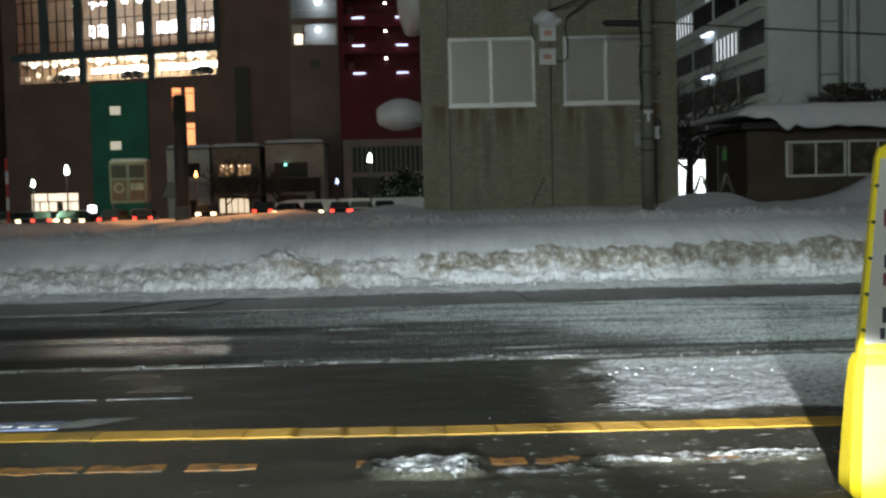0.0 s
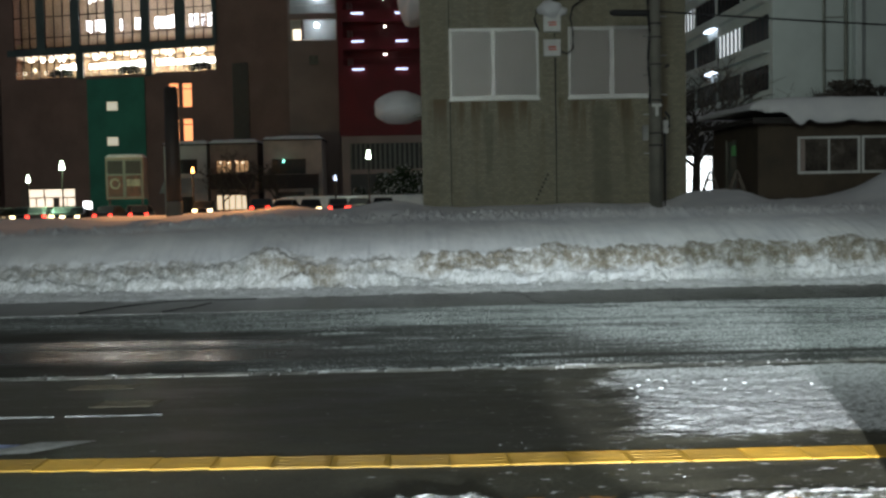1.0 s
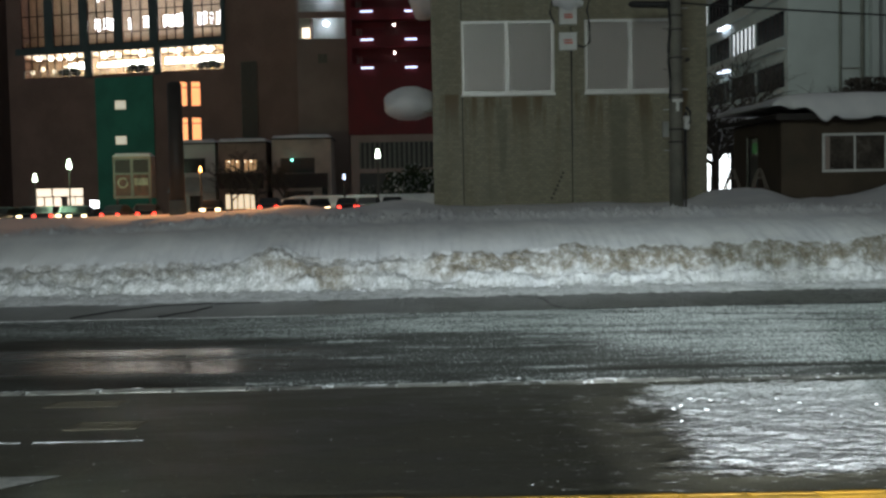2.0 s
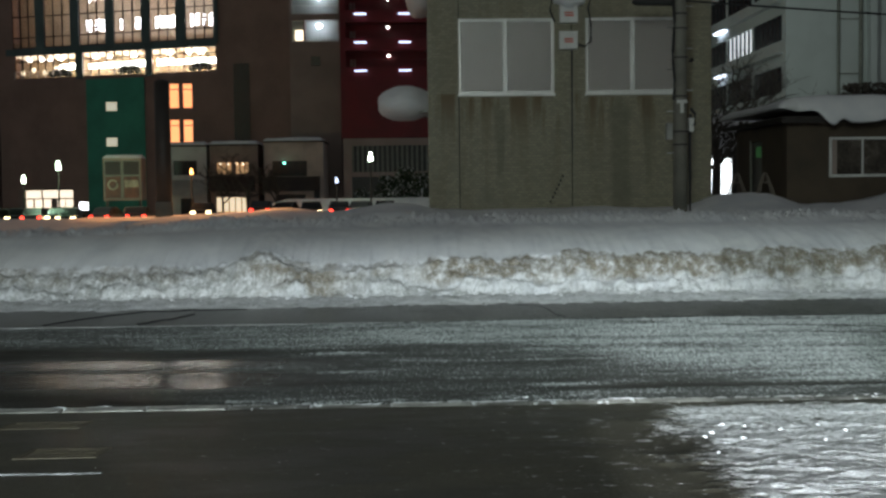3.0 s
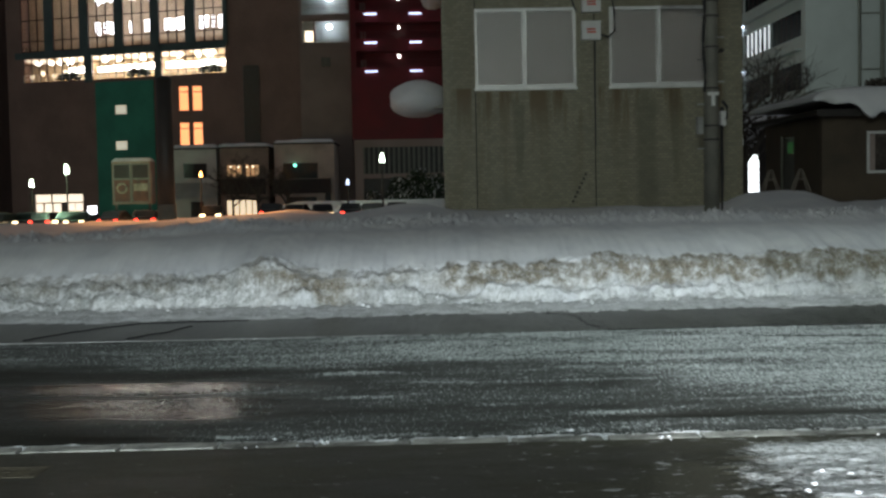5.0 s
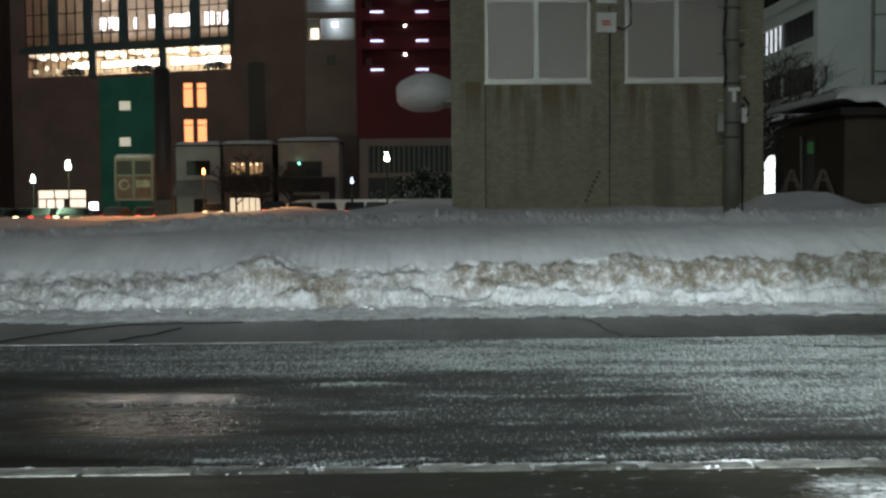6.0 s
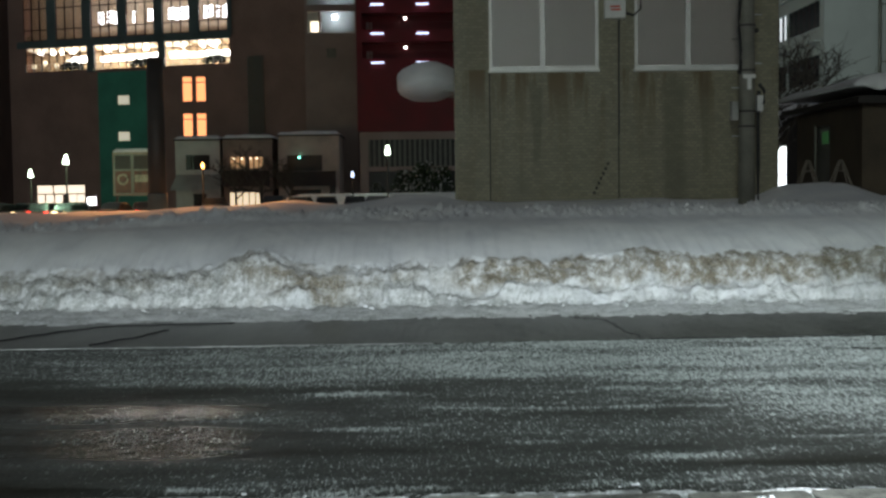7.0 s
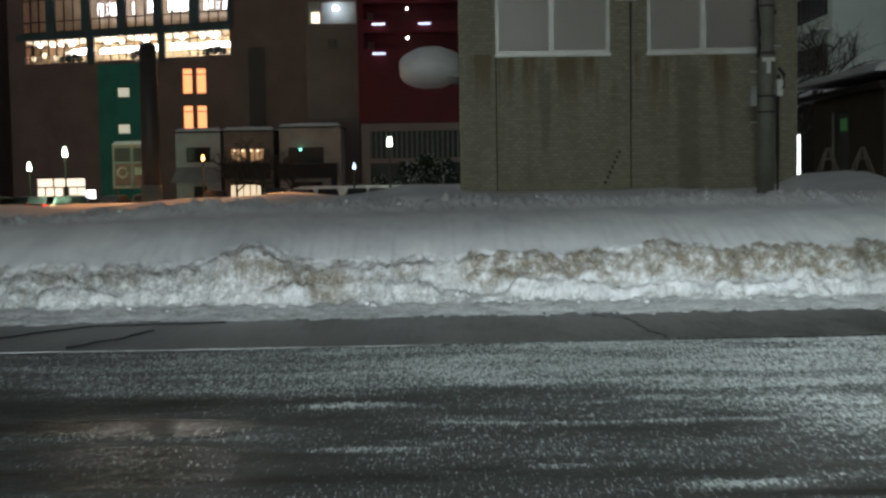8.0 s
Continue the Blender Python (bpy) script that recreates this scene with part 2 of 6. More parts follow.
M_HUT = plain("hut_brown_boards", (0.085, 0.062, 0.042), 0.75, scale=1.5, spread=0.3)
M_HUTDARK = plain("hut_dark_eaves", (0.030, 0.025, 0.022), 0.7)
M_TIMBER = plain("weathered_timber", (0.15, 0.125, 0.10), 0.8)
M_BARK = plain("bark", (0.070, 0.058, 0.048), 0.85, scale=8)
M_LEAF = plain("dark_evergreen", (0.030, 0.055, 0.022), 0.6, scale=8, spread=0.5, rand=0.4)
M_APT = plain("apartment_render_pale", (0.52, 0.57, 0.55), 0.75, scale=0.4, spread=0.1)
M_APTDARK = plain("apartment_window_dark", (0.015, 0.018, 0.02), 0.2)
M_BROWN = plain("dark_brown_cladding", (0.31, 0.20, 0.165), 0.6, scale=0.25, fine=8, spread=0.2)
M_TEAL = plain("teal_column_cladding", (0.10, 0.15, 0.15), 0.5, scale=0.3, fine=8)
M_GREEN = plain("green_cladding", (0.06, 0.33, 0.23), 0.55, scale=0.3, fine=8, spread=0.2)
M_LOUVRE = plain("grey_green_louvre", (0.19, 0.195, 0.165), 0.5)
M_MAROON = plain("maroon_cladding", (0.150, 0.006, 0.012), 0.5, scale=0.4, fine=10)
M_GREYWALL = plain("grey_brown_render", (0.36, 0.285, 0.255), 0.75, scale=0.3, fine=10, spread=0.15)
M_SHOPWHITE = plain("shop_white_render", (0.58, 0.60, 0.56), 0.7, scale=0.6, spread=0.15)
M_SHOPBROWN = plain("shop_brown_render", (0.28, 0.21, 0.175), 0.7, scale=0.6)
M_SHOPPINK = plain("shop_beige_render", (0.48, 0.39, 0.34), 0.7, scale=0.6)
M_BAND = plain("dark_fascia", (0.035, 0.022, 0.020), 0.6)
# brown blotches paint dim reflections into the hut's window colour
M_HUTPANE = plain("hut_glass_painted_reflection", (0.075, 0.062, 0.050), 0.25, scale=2.5, fine=12, spread=0.6, bump=0.02)
M_DARKGLASS = plain("dark_glazing", (0.012, 0.014, 0.015), 0.34, spread=0.3, bump=0.02)
M_INTERIOR = plain("lit_interior_beige", (0.62, 0.50, 0.36), 0.7, scale=0.5, fine=5, spread=0.2)
M_POSTER = plain("poster_brown", (0.13, 0.042, 0.025), 0.5, scale=1.2, fine=6, spread=0.6)
M_POSTERPALE = plain("poster_pale", (0.34, 0.30, 0.22), 0.5, scale=1.2, fine=6, spread=0.5)
M_RUBBER = plain("tyre_rubber", (0.02, 0.02, 0.02), 0.8)
M_CARS = [plain("car_paint_" + k, c, 0.3, 0.2, spread=0.05, bump=0.02) for k, c in (("silver", (0.055, 0.057, 0.06)), ("white", (0.13, 0.13, 0.13)), ("dark", (0.02, 0.02, 0.025)))]
M_GLASS, M_FROSTED = glass("clear_glass"), glass("frosted_glass", (0.88, 0.86, 0.85), 0.38)
G_WHITE, G_WARM = glow("tube_light_white", (1.0, 0.95, 0.88), 14.0), glow("shelf_light_cool", (0.97, 0.93, 1.0), 6.5)
G_CEILING = glow("ceiling_fill_glow", (1.0, 0.86, 0.70), 0.80)
G_ORANGE = glow("orange_lit_blind", (1.0, 0.38, 0.15), 1.6)
G_PALE = glow("pale_lit_blind", (0.85, 0.80, 0.62), 0.55)
G_LANTERN = glow("lantern_globe", (0.82, 1.0, 0.80), 9.0)
G_SODIUM = glow("sodium_lantern", (1.0, 0.42, 0.12), 8.0)
G_CORRIDOR = glow("corridor_tube", (0.58, 0.70, 1.0), 2.4)
G_STAIR = glow("stair_lamp_white", (0.72, 0.82, 1.0), 5.0)
G_COOL = glow("cool_balcony_lamp", (0.82, 0.88, 1.0), 16.0)
G_SHOP = glow("shop_light", (1.0, 0.82, 0.60), 2.3)
G_HEAD, G_TAIL = glow("headlight_glow", (1.0, 0.72, 0.40), 6.0), glow("tail_light_glow", (1.0, 0.05, 0.03), 5.0)
G_STORE = glow("store_light", (1.0, 0.86, 0.68), 1.25)
# faint glow that stands in for a green reflection in door glass
G_REFLECT = glow("green_door_reflection", (0.025, 0.10, 0.03), 0.35)
G_FLAT = glow("flat_window_light", (0.88, 0.95, 1.0), 0.9)
# glow of the vending machine's front panels
G_VEND = glow("vending_panel_glow", (0.90, 0.97, 1.0), 2.6)

# ---- building helpers ----


def thing(name, at, label, category, group="", kind="", turn=0.0):
    ob = new(name)
    ob.matrix_world = pose(*at, 0, 0, turn)
    ob.empty_display_size = 0.2
    return tagged(ob, label, category, group, kind)


def part(name, bm, material, parent=None, label="", smooth=False):
    """Links a bmesh as one mesh object under a thing or a part."""
    me = bpy.data.meshes.new(name)
    if smooth:
        for f in bm.faces:
            f.smooth = True
    bm.to_mesh(me)
    bm.free()
    me.materials.append(material)
    ob = new(name, me)
    ob.parent = parent
    return tagged(ob, label)


def box(bm, x0, x1, y0, y1, z0, z1, bevel=0.0):
    made = bmesh.ops.create_cube(bm, size=1, matrix=Matrix.LocRotScale(((x0 + x1) / 2, (y0 + y1) / 2, (z0 + z1) / 2), None, (abs(x1 - x0), abs(y1 - y0), abs(z1 - z0))))
    if bevel:
        edges = list({e for v in made["verts"] for e in v.link_edges})
        bmesh.ops.bevel(bm, geom=edges, offset=bevel, segments=2, affect="EDGES", profile=0.5)
    return bm


def boxed(*dims, bevel=0.0):
    return box(bmesh.new(), *dims, bevel=bevel)


def rod(bm, a, b, r0, r1=None, n=10):
    a, b = Vector(a), Vector(b)
    d = b - a
    m = Matrix.Translation((a + b) / 2) @ d.to_track_quat("Z", "Y").to_matrix().to_4x4()
    bmesh.ops.create_cone(bm, cap_ends=True, segments=n, radius1=r0, radius2=r0 if r1 is None else r1, depth=d.length, matrix=m)
    return bm


def tube(bm, points, r, n=6):
    """A bent round bar or cable through the points."""
    pts = [Vector(p) for p in points]
    rings = []
    for i, p in enumerate(pts):
        d = (pts[min(i + 1, len(pts) - 1)] - pts[max(i - 1, 0)]).normalized()
        q = d.to_track_quat("Z", "Y").to_matrix()
        rings.append([bm.verts.new(p + q @ Vector((r * math.cos(a), r * math.sin(a), 0))) for a in (2 * math.pi * k / n for k in range(n))])
    for a, b in zip(rings, rings[1:]):
        for k in range(n):
            bm.faces.new((a[k], a[(k + 1) % n], b[(k + 1) % n], b[k]))
    bm.faces.new(rings[0][::-1])
    bm.faces.new(rings[-1])
    return bm


def sag(a, b, drop, n=16):
    a, b = Vector(a), Vector(b)
    return [a.lerp(b, i / n) - Vector((0, 0, drop * 4 * (i / n) * (1 - i / n))) for i in range(n + 1)]


def lathe(bm, profile, n=14, centre=(0, 0, 0)):
    c = Vector(centre)
    rings = [[bm.verts.new(c + Vector((r * math.cos(2 * math.pi * k / n), r * math.sin(2 * math.pi * k / n), z))) for k in range(n)] for r, z in profile]
    for a, b in zip(rings, rings[1:]):
        for k in range(n):
            bm.faces.new((a[k], a[(k + 1) % n], b[(k + 1) % n], b[k]))
    bm.faces.new(rings[0][::-1])
    bm.faces.new(rings[-1])
    return bm


def pierced(bm, u0, u1, z0, z1, depth, holes, m=Matrix()):
    """A wall from u0 to u1 and z0 to z1, its face at v = 0 and its back at v = depth, with openings (u0, u1, z0, z1) right through it."""
    us = sorted({u0, u1, *(h[i] for h in holes for i in (0, 1))})
    zs = sorted({z0, z1, *(h[i] for h in holes for i in (2, 3))})
    cell = {}
    for i in range(len(us) - 1):
        for j in range(len(zs) - 1):
            cu, cz = (us[i] + us[i + 1]) / 2, (zs[j] + zs[j + 1]) / 2
            cell[i, j] = not any(h[0] < cu < h[1] and h[2] < cz < h[3] for h in holes)
    made = {}

    def v(i, j, back):
        if (i, j, back) not in made:
            made[i, j, back] = bm.verts.new(m @ Vector((us[i], depth if back else 0, zs[j])))
        return made[i, j, back]

    for (i, j), solid in cell.items():
        if not solid:
            continue
        bm.faces.new((v(i, j, 0), v(i + 1, j, 0), v(i + 1, j + 1, 0), v(i, j + 1, 0)))
        bm.faces.new((v(i, j + 1, 1), v(i + 1, j + 1, 1), v(i + 1, j, 1), v(i, j, 1)))
        for di, dj, a, b in ((-1, 0, (i, j + 1), (i, j)), (1, 0, (i + 1, j), (i + 1, j + 1)), (0, -1, (i, j), (i + 1, j)), (0, 1, (i + 1, j + 1), (i, j + 1))):
            if not cell.get((i + di, j + dj)):
                bm.faces.new((v(*a, 0), v(*a, 1), v(*b, 1), v(*b, 0)))
    return bm


def sheet(bm, xs, ys, height):
    rows = [[bm.verts.new((x, y, height(x, y))) for x in xs] for y in ys]
    for a, b in zip(rows, rows[1:]):
        for k in range(len(xs) - 1):
            bm.faces.new((a[k], a[k + 1], b[k + 1], b[k]))
    return bm


def span(a, b, step):
    n = max(1, round((b - a) / step))
    return [a + (b - a) * i / n for i in range(n + 1)]


def fbm(x, y, z=0.0, octaves=4):
    return noise.fractal((x, y, z), 1.0, 2.0, octaves)


def snow_cap(bm, x0, x1, y0, y1, z, thick, seed=0.0, step=0.25, droop=0.0):
    """A soft slab of snow with rounded rims on a flat support at z; droop lets its front rim curl down."""
    xs, ys = span(x0, x1, step), span(y0, y1, step)

    def rim(x, y):
        d = min(x - x0, x1 - x, y - y0, y1 - y)
        return max(0.0, min(1.0, d / (0.6 * thick))) ** 0.5

    top = [[bm.verts.new((x, y, z + thick * rim(x, y) * (1 + 0.25 * fbm(x * 0.7 + seed, y * 0.7)))) for x in xs] for y in ys]
    low = [[bm.verts.new((x, y, z - 0.01 - (droop * (0.55 + 0.9 * fbm(x * 1.3 + seed, 3.0)) if y == ys[0] else 0.0))) for x in xs] for y in ys]
    for i in range(len(ys) - 1):
        for k in range(len(xs) - 1):
            bm.faces.new((top[i][k], top[i][k + 1], top[i + 1][k + 1], top[i + 1][k]))
            bm.faces.new((low[i][k], low[i + 1][k], low[i + 1][k + 1], low[i][k + 1]))
    for k in range(len(xs) - 1):
        bm.faces.new((low[0][k], low[0][k + 1], top[0][k + 1], top[0][k]))
        bm.faces.new((top[-1][k], top[-1][k + 1], low[-1][k + 1], low[-1][k]))
    for i in range(len(ys) - 1):
        bm.faces.new((top[i][0], top[i + 1][0], low[i + 1][0], low[i][0]))
        bm.faces.new((low[i][-1], low[i + 1][-1], top[i + 1][-1], top[i][-1]))
    return bm


def lump(bm, at, size, seed, squash=0.6):
    """An irregular clod of snow or ice."""
    made = bmesh.ops.create_icosphere(bm, subdivisions=2, radius=1.0)
    for v in made["verts"]:
        p = v.co.copy()
        k = 1 + 0.45 * fbm(p.x * 1.3 + seed, p.y * 1.3, p.z * 1.3)
        v.co = Vector((p.x * size * k, p.y * size * k * 0.8, p.z * size * k * squash)) + Vector(at)


RNG = random.Random(7)


def far_z(y):
    """Height of the snowy ground, which falls gently towards the square."""
    return -0.42 - 0.0116 * max(0.0, min(y, 170) - 55)


def ground_z(y):
    """Height of the paved ground across the street."""
    knots = ((-80, 0.25), (-2, 0.10), (5.6, 0.0), (6.1, -0.015), (10.2, -0.25), (60, -0.25))
    for (a, za), (b, zb) in zip(knots, knots[1:]):
        if y <= b:
            return za + (zb - za) * max(0, y - a) / (b - a)
    return -0.25

# ---- ground, road, pavement ----
FAR = [-2500, -900, -300, -120, -60]
bm = sheet(bmesh.new(), FAR + span(-50, 50, 10) + [-f for f in FAR[::-1]], FAR + span(-50, 50, 10) + [55, 80, 110, 140, 170, 300, 900, 2500], lambda x, y: far_z(y))
tagged(part("ground", bm, M_SNOW), "snow-covered flat ground reaching to the horizon", "ground", kind="structure")
def smooth(t):
    t = max(0.0, min(1.0, t))
    return t * t * (3 - 2 * t)


def bump_at(x, c, w):
    return math.exp(-((x - c) / w) ** 2)


def road_ice(x, y):
    """How thickly frozen slush lies on the street, 0 to 1: most on the far lane and towards the junction."""
    drag = fbm(x * 0.22, y * 1.1, 2.0)
    w = y + 0.45 * drag
    side = smooth((x + 8.5) / 11.0)
    far = smooth((w - 13.7) / 0.5) * (1 - smooth((y - 15.86) / 0.08)) * (0.50 + 0.50 * side)
    # rows of slush dashes between the wheel tracks, swept along the street
    rows = 0.75 * bump_at(w, 13.3, 0.18) + 0.75 * bump_at(w, 12.62, 0.15) + 0.7 * bump_at(w, 12.05, 0.12) + 0.75 * bump_at(w, 11.45, 0.10) + 0.8 * bump_at(w, 10.85, 0.16)
    rows *= smooth((x + 2.9 + 1.3 * drag) / 1.6) * max(0.0, 0.80 + 1.2 * fbm(x * 1.1, y * 4.0, 6.0))
    haze = 1.0 * smooth((x + 1.0 + 0.9 * drag - 0.5 * (13.0 - y)) / 3.0) * smooth((y - 10.6) / 0.4) * (1 - 0.25 * bump_at(w, 13.55, 0.2))
    rut = bump_at(y + 0.06 * x * 0.2, 11.12 + 0.05 * drag, 0.12) * smooth((x + 0.5) / 1.5)
    crisp = 0.5 * smooth((x - 0.8) / 1.2) * (1 - smooth((y - 10.95) / 0.15))
    # two curved wheel tracks where cars turn in
    turn_a = bump_at(y, 15.3 - 0.115 * max(0.0, x - 2.2) ** 1.6, 0.07) * smooth((x - 2.2) / 0.8)
    turn_b = bump_at(y, 14.55 - 0.10 * max(0.0, x - 2.6) ** 1.7, 0.06) * smooth((x - 2.6) / 0.8)
    thin = 0.10 + 0.38 * smooth((x + 3.6 + 2.0 * drag) / 3.0) + 0.25 * fbm(x * 0.9, y * 3.0, 14.0)
    v = max(far, rows, haze, crisp, thin) * (1 - 0.8 * rut) * (1 - 0.55 * max(turn_a, turn_b))
    return max(0.0, min(1.0, v * (0.95 + 0.28 * fbm(x * 0.8, y * 2.5, 9.0))))


def road_wet(x, y):
    """Polished wet wheel track of the near lane."""
    w = y + 0.25 * fbm(x * 0.3, y * 0.8, 12.0)
    return smooth((w - 11.0) / 0.6) * (1 - smooth((w - 12.85) / 0.5)) * (1 - 0.4 * bump_at(w, 12.35, 0.12)) * (1 - smooth((x + 2.6) / 1.8)) * smooth((x + 6.6) / 1.2)


def road_z(x, y, ice):
    """Lumps of frozen slush stand up to 2 cm over the asphalt."""
    if ice < 0.03 or abs(x) > 11:
        return -0.27
    grit = abs(fbm(x * 17.0, y * 10.0, 3.0, 3)) + 0.6 * abs(fbm(x * 42.0, y * 22.0, 5.0, 2))
    return -0.27 + 0.024 * ice * grit


def painted(name, xs, ys, height, fields, material):
    """A sheet over xs and ys with named values at its points."""
    spots = [(x, y) for y in ys for x in xs]
    values = {key: [f(x, y) for x, y in spots] for key, f in fields.items()}
    first = next(iter(values.values()))
    me = bpy.data.meshes.new(name)
    nx = len(xs)
    me.from_pydata([(x, y, height(x, y, v)) for (x, y), v in zip(spots, first)], [], [(j * nx + i, j * nx + i + 1, (j + 1) * nx + i + 1, (j + 1) * nx + i) for j in range(len(ys) - 1) for i in range(nx - 1)])
    for key, vals in values.items():
        me.attributes.new(key, "FLOAT", "POINT").data.foreach_set("value", vals)
    me.shade_smooth()
    me.materials.append(material)
    return new(name, me)


road = painted("road", [-40, -25, -16, -11.5] + span(-11, 11, 0.024) + [11.5, 16, 25, 40], span(10.45, 16.0, 0.036) + span(16.1, 18.4, 0.23), road_z, {"ice": road_ice, "wet": road_wet}, M_ROAD)
tagged(road, "dark wet asphalt street with frozen slush in streaks", "road", kind="structure")
bm = sheet(bmesh.new(), span(-40, 40, 2), [-30, -12, -6, -2, 2, 5.6, 6.1, 7.5, 9, 10.25], lambda x, y: ground_z(y))
pavement = tagged(part("pavement", bm, M_PAVE), "wet dark asphalt footway sloping down to the street", "pavement", kind="structure")

# faint white edge line, thin joint and cracks of the gutter strip
line = plain("worn_white_line", (0.50, 0.52, 0.52), 0.5, scale=5, fine=30, spread=0.6)
bm = bmesh.new()
for a in span(-13, 12, 1.0)[:-1]:
    box(bm, a, a + 1.0, 15.93 + 0.012 * math.sin(a * 2.1), 15.99 + 0.012 * math.sin(a * 1.7), -0.27, -0.264)
tagged(part("edge_line", bm, line), "worn thin white edge line on the asphalt", "road marking", kind="structure")
bm = bmesh.new()
for pts in (((0.72, 17.95), (1.00, 17.75), (1.08, 17.35), (1.07, 16.85), (1.18, 16.1)), ((-5.25, 16.2), (-5.0, 16.8), (-4.7, 17.3), (-4.3, 17.75), (-3.6, 17.85), (-2.9, 17.9)), ((-4.1, 16.2), (-3.8, 16.7), (-3.55, 17.5)), ((1.2, 16.06), (3.0, 16.12), (5.5, 16.1), (9.0, 16.2))):
    tube(bm, [(x + 0.05 * fbm(x * 5, y * 5), y + 0.05 * fbm(x * 6, y * 3, 2.0), -0.271) for x, y in [(a + (c - a) * k / 6, b + (d - b) * k / 6) for (a, b), (c, d) in zip(pts, pts[1:]) for k in range(6)]], 0.016, 6)
tagged(part("road_crack", bm, M_CABLE), "dark tarred cracks in the gutter asphalt", "crack", kind="structure")

# ploughed snow bank
PEAKS = ((-2.95, 0.24, 0.42), (1.75, 0.13, 0.55), (4.6, 0.12, 0.7), (6.6, 0.14, 0.6), (-0.2, 0.03, 0.4), (3.1, 0.06, 0.4))


def bank_edge(x):
    z = 0.200 + 0.010 * max(-6, min(6, x))
    for c, h, w in PEAKS:
        z += h * math.exp(-((x - c) / w) ** 2)
    return z + 0.05 * fbm(x * 2.2, 1.0) + 0.014 * fbm(x * 7.0, 4.0)


def bank_row(x, y):
    """Distance across the bank, with the cut face wandering and grooved."""
    groove = 0.030 * fbm(x * 9.0, 3.0) + 0.008 * fbm(x * 24.0, 4.0)
    near = smooth((y - 18.5) / 0.3) * (1 - smooth((y - 19.5) / 0.4))
    return y - 0.16 * fbm(x * 0.9, 7.0) + (groove - 0.045 * fbm(x * 3.0, 9.0)) * near


def bank_shelf(x):
    return smooth((x + 1.6 + 0.8 * fbm(x * 0.8, 40.0)) / 1.6) + 0.6 * smooth((-4.0 - x) / 1.0)


def bank_z(x, y):
    e = bank_edge(x)
    q = bank_row(x, y)
    shelf = bank_shelf(x)
    z = -0.29 + 0.10 * smooth((q - 17.75) / 0.95) + 0.03 * fbm(x * 6, y * 6) * smooth((q - 17.7) / 0.3) * (1 - smooth((q - 19.1) / 0.3))
    ledge = -0.03 + 0.13 * fbm(x * 1.1, 12.0) + 0.05 * fbm(x * 4.0, 13.0)
    z += (ledge + 0.19) * smooth((q - 18.78 - 0.12 * fbm(x * 1.4, 18.0)) / 0.13)
    z += (e - ledge) * smooth((q - 18.88 - 0.13 * shelf) / 0.22)
    u = max(0.0, min(1.0, (q - 19.18) / 2.45))
    z += (0.735 - e) * (1 - (1 - u) ** 2.5)
    ridge = smooth((q - 21.35 - 0.3 * fbm(x * 1.2, 3)) / 0.75)
    z += ridge * (0.065 + 0.05 * fbm(x * 0.6, 20.0))
    rough = ridge * (1 - smooth((q - 23.0) / 1.2))
    z += rough * (0.08 * fbm(x * 3.0, y * 3.0, 1) + 0.14 * abs(fbm(x * 7, y * 7, 2)) + 0.055 * abs(fbm(x * 17, y * 17, 3)))
    z -= 0.09 * smooth((q - 22.6) / 1.6) + 0.11 * smooth((-4.5 - x) / 4.5) * smooth((q - 20.3) / 1.6)
    z -= 0.12 * smooth((-3.6 - x) / 2.6) * smooth((q - 20.3) / 1.4) * (1 - smooth((q - 23.8) / 1.8))
    z += (0.035 * fbm(x * 1.5, y * 0.6, 5) + 0.012 * fbm(x * 4, y * 4, 6)) * smooth((q - 19.2) / 0.6)
    face = smooth((q - 18.6) / 0.2) * (1 - smooth((q - 19.3) / 0.15))
    crumble = smooth((q - 18.98) / 0.1) * (1 - smooth((q - 19.3) / 0.12))
    return z + face * (0.04 * fbm(x * 8, y * 8, 8) + 0.030 * fbm(x * 22, y * 22, 9)) + crumble * 0.03 * fbm(x * 4, y * 4, 15)


def bank_dirt(x, y):
    """Brown grit in the upper part of the cut face: thick clumps towards the junction, thin veils elsewhere."""
    q = bank_row(x, y)
    shelf = bank_shelf(x)
    clump = max(0.0, min(1.0, 0.62 + 1.5 * fbm(x * 1.9, 33.0) + 0.8 * fbm(x * 6.0, 34.0)))
    right = smooth((x + 1.2) / 1.6)
    hump = math.exp(-((x + 2.25) / 0.55) ** 2)
    low_edge = 18.94 + 0.10 * shelf + 0.05 * fbm(x * 3.0, 41.0)
    high_edge = 19.24 + 0.06 * shelf + 0.13 * (clump - 0.6) + 0.03 * fbm(x * 14.0, 35.0)
    upper = smooth((q - low_edge) / 0.07) * (1 - smooth((q - high_edge) / 0.08))
    upper *= (0.18 + 0.55 * right) + (0.45 + 0.35 * right) * clump
    lower = smooth((q - 18.78) / 0.05) * (1 - smooth((q - 19.0) / 0.08))
    lower *= 0.95 * hump + 0.22 * max(0.0, fbm(x * 9.0, 37.0) + 0.35) + 0.25 * math.exp(-((x - 4.9) / 0.18) ** 2)
    spot = 0.8 * math.exp(-((x + 0.02) / 0.05) ** 2 - ((q - 19.22) / 0.03) ** 2)
    return max(0.0, min(1.0, upper + 0.9 * lower + spot))


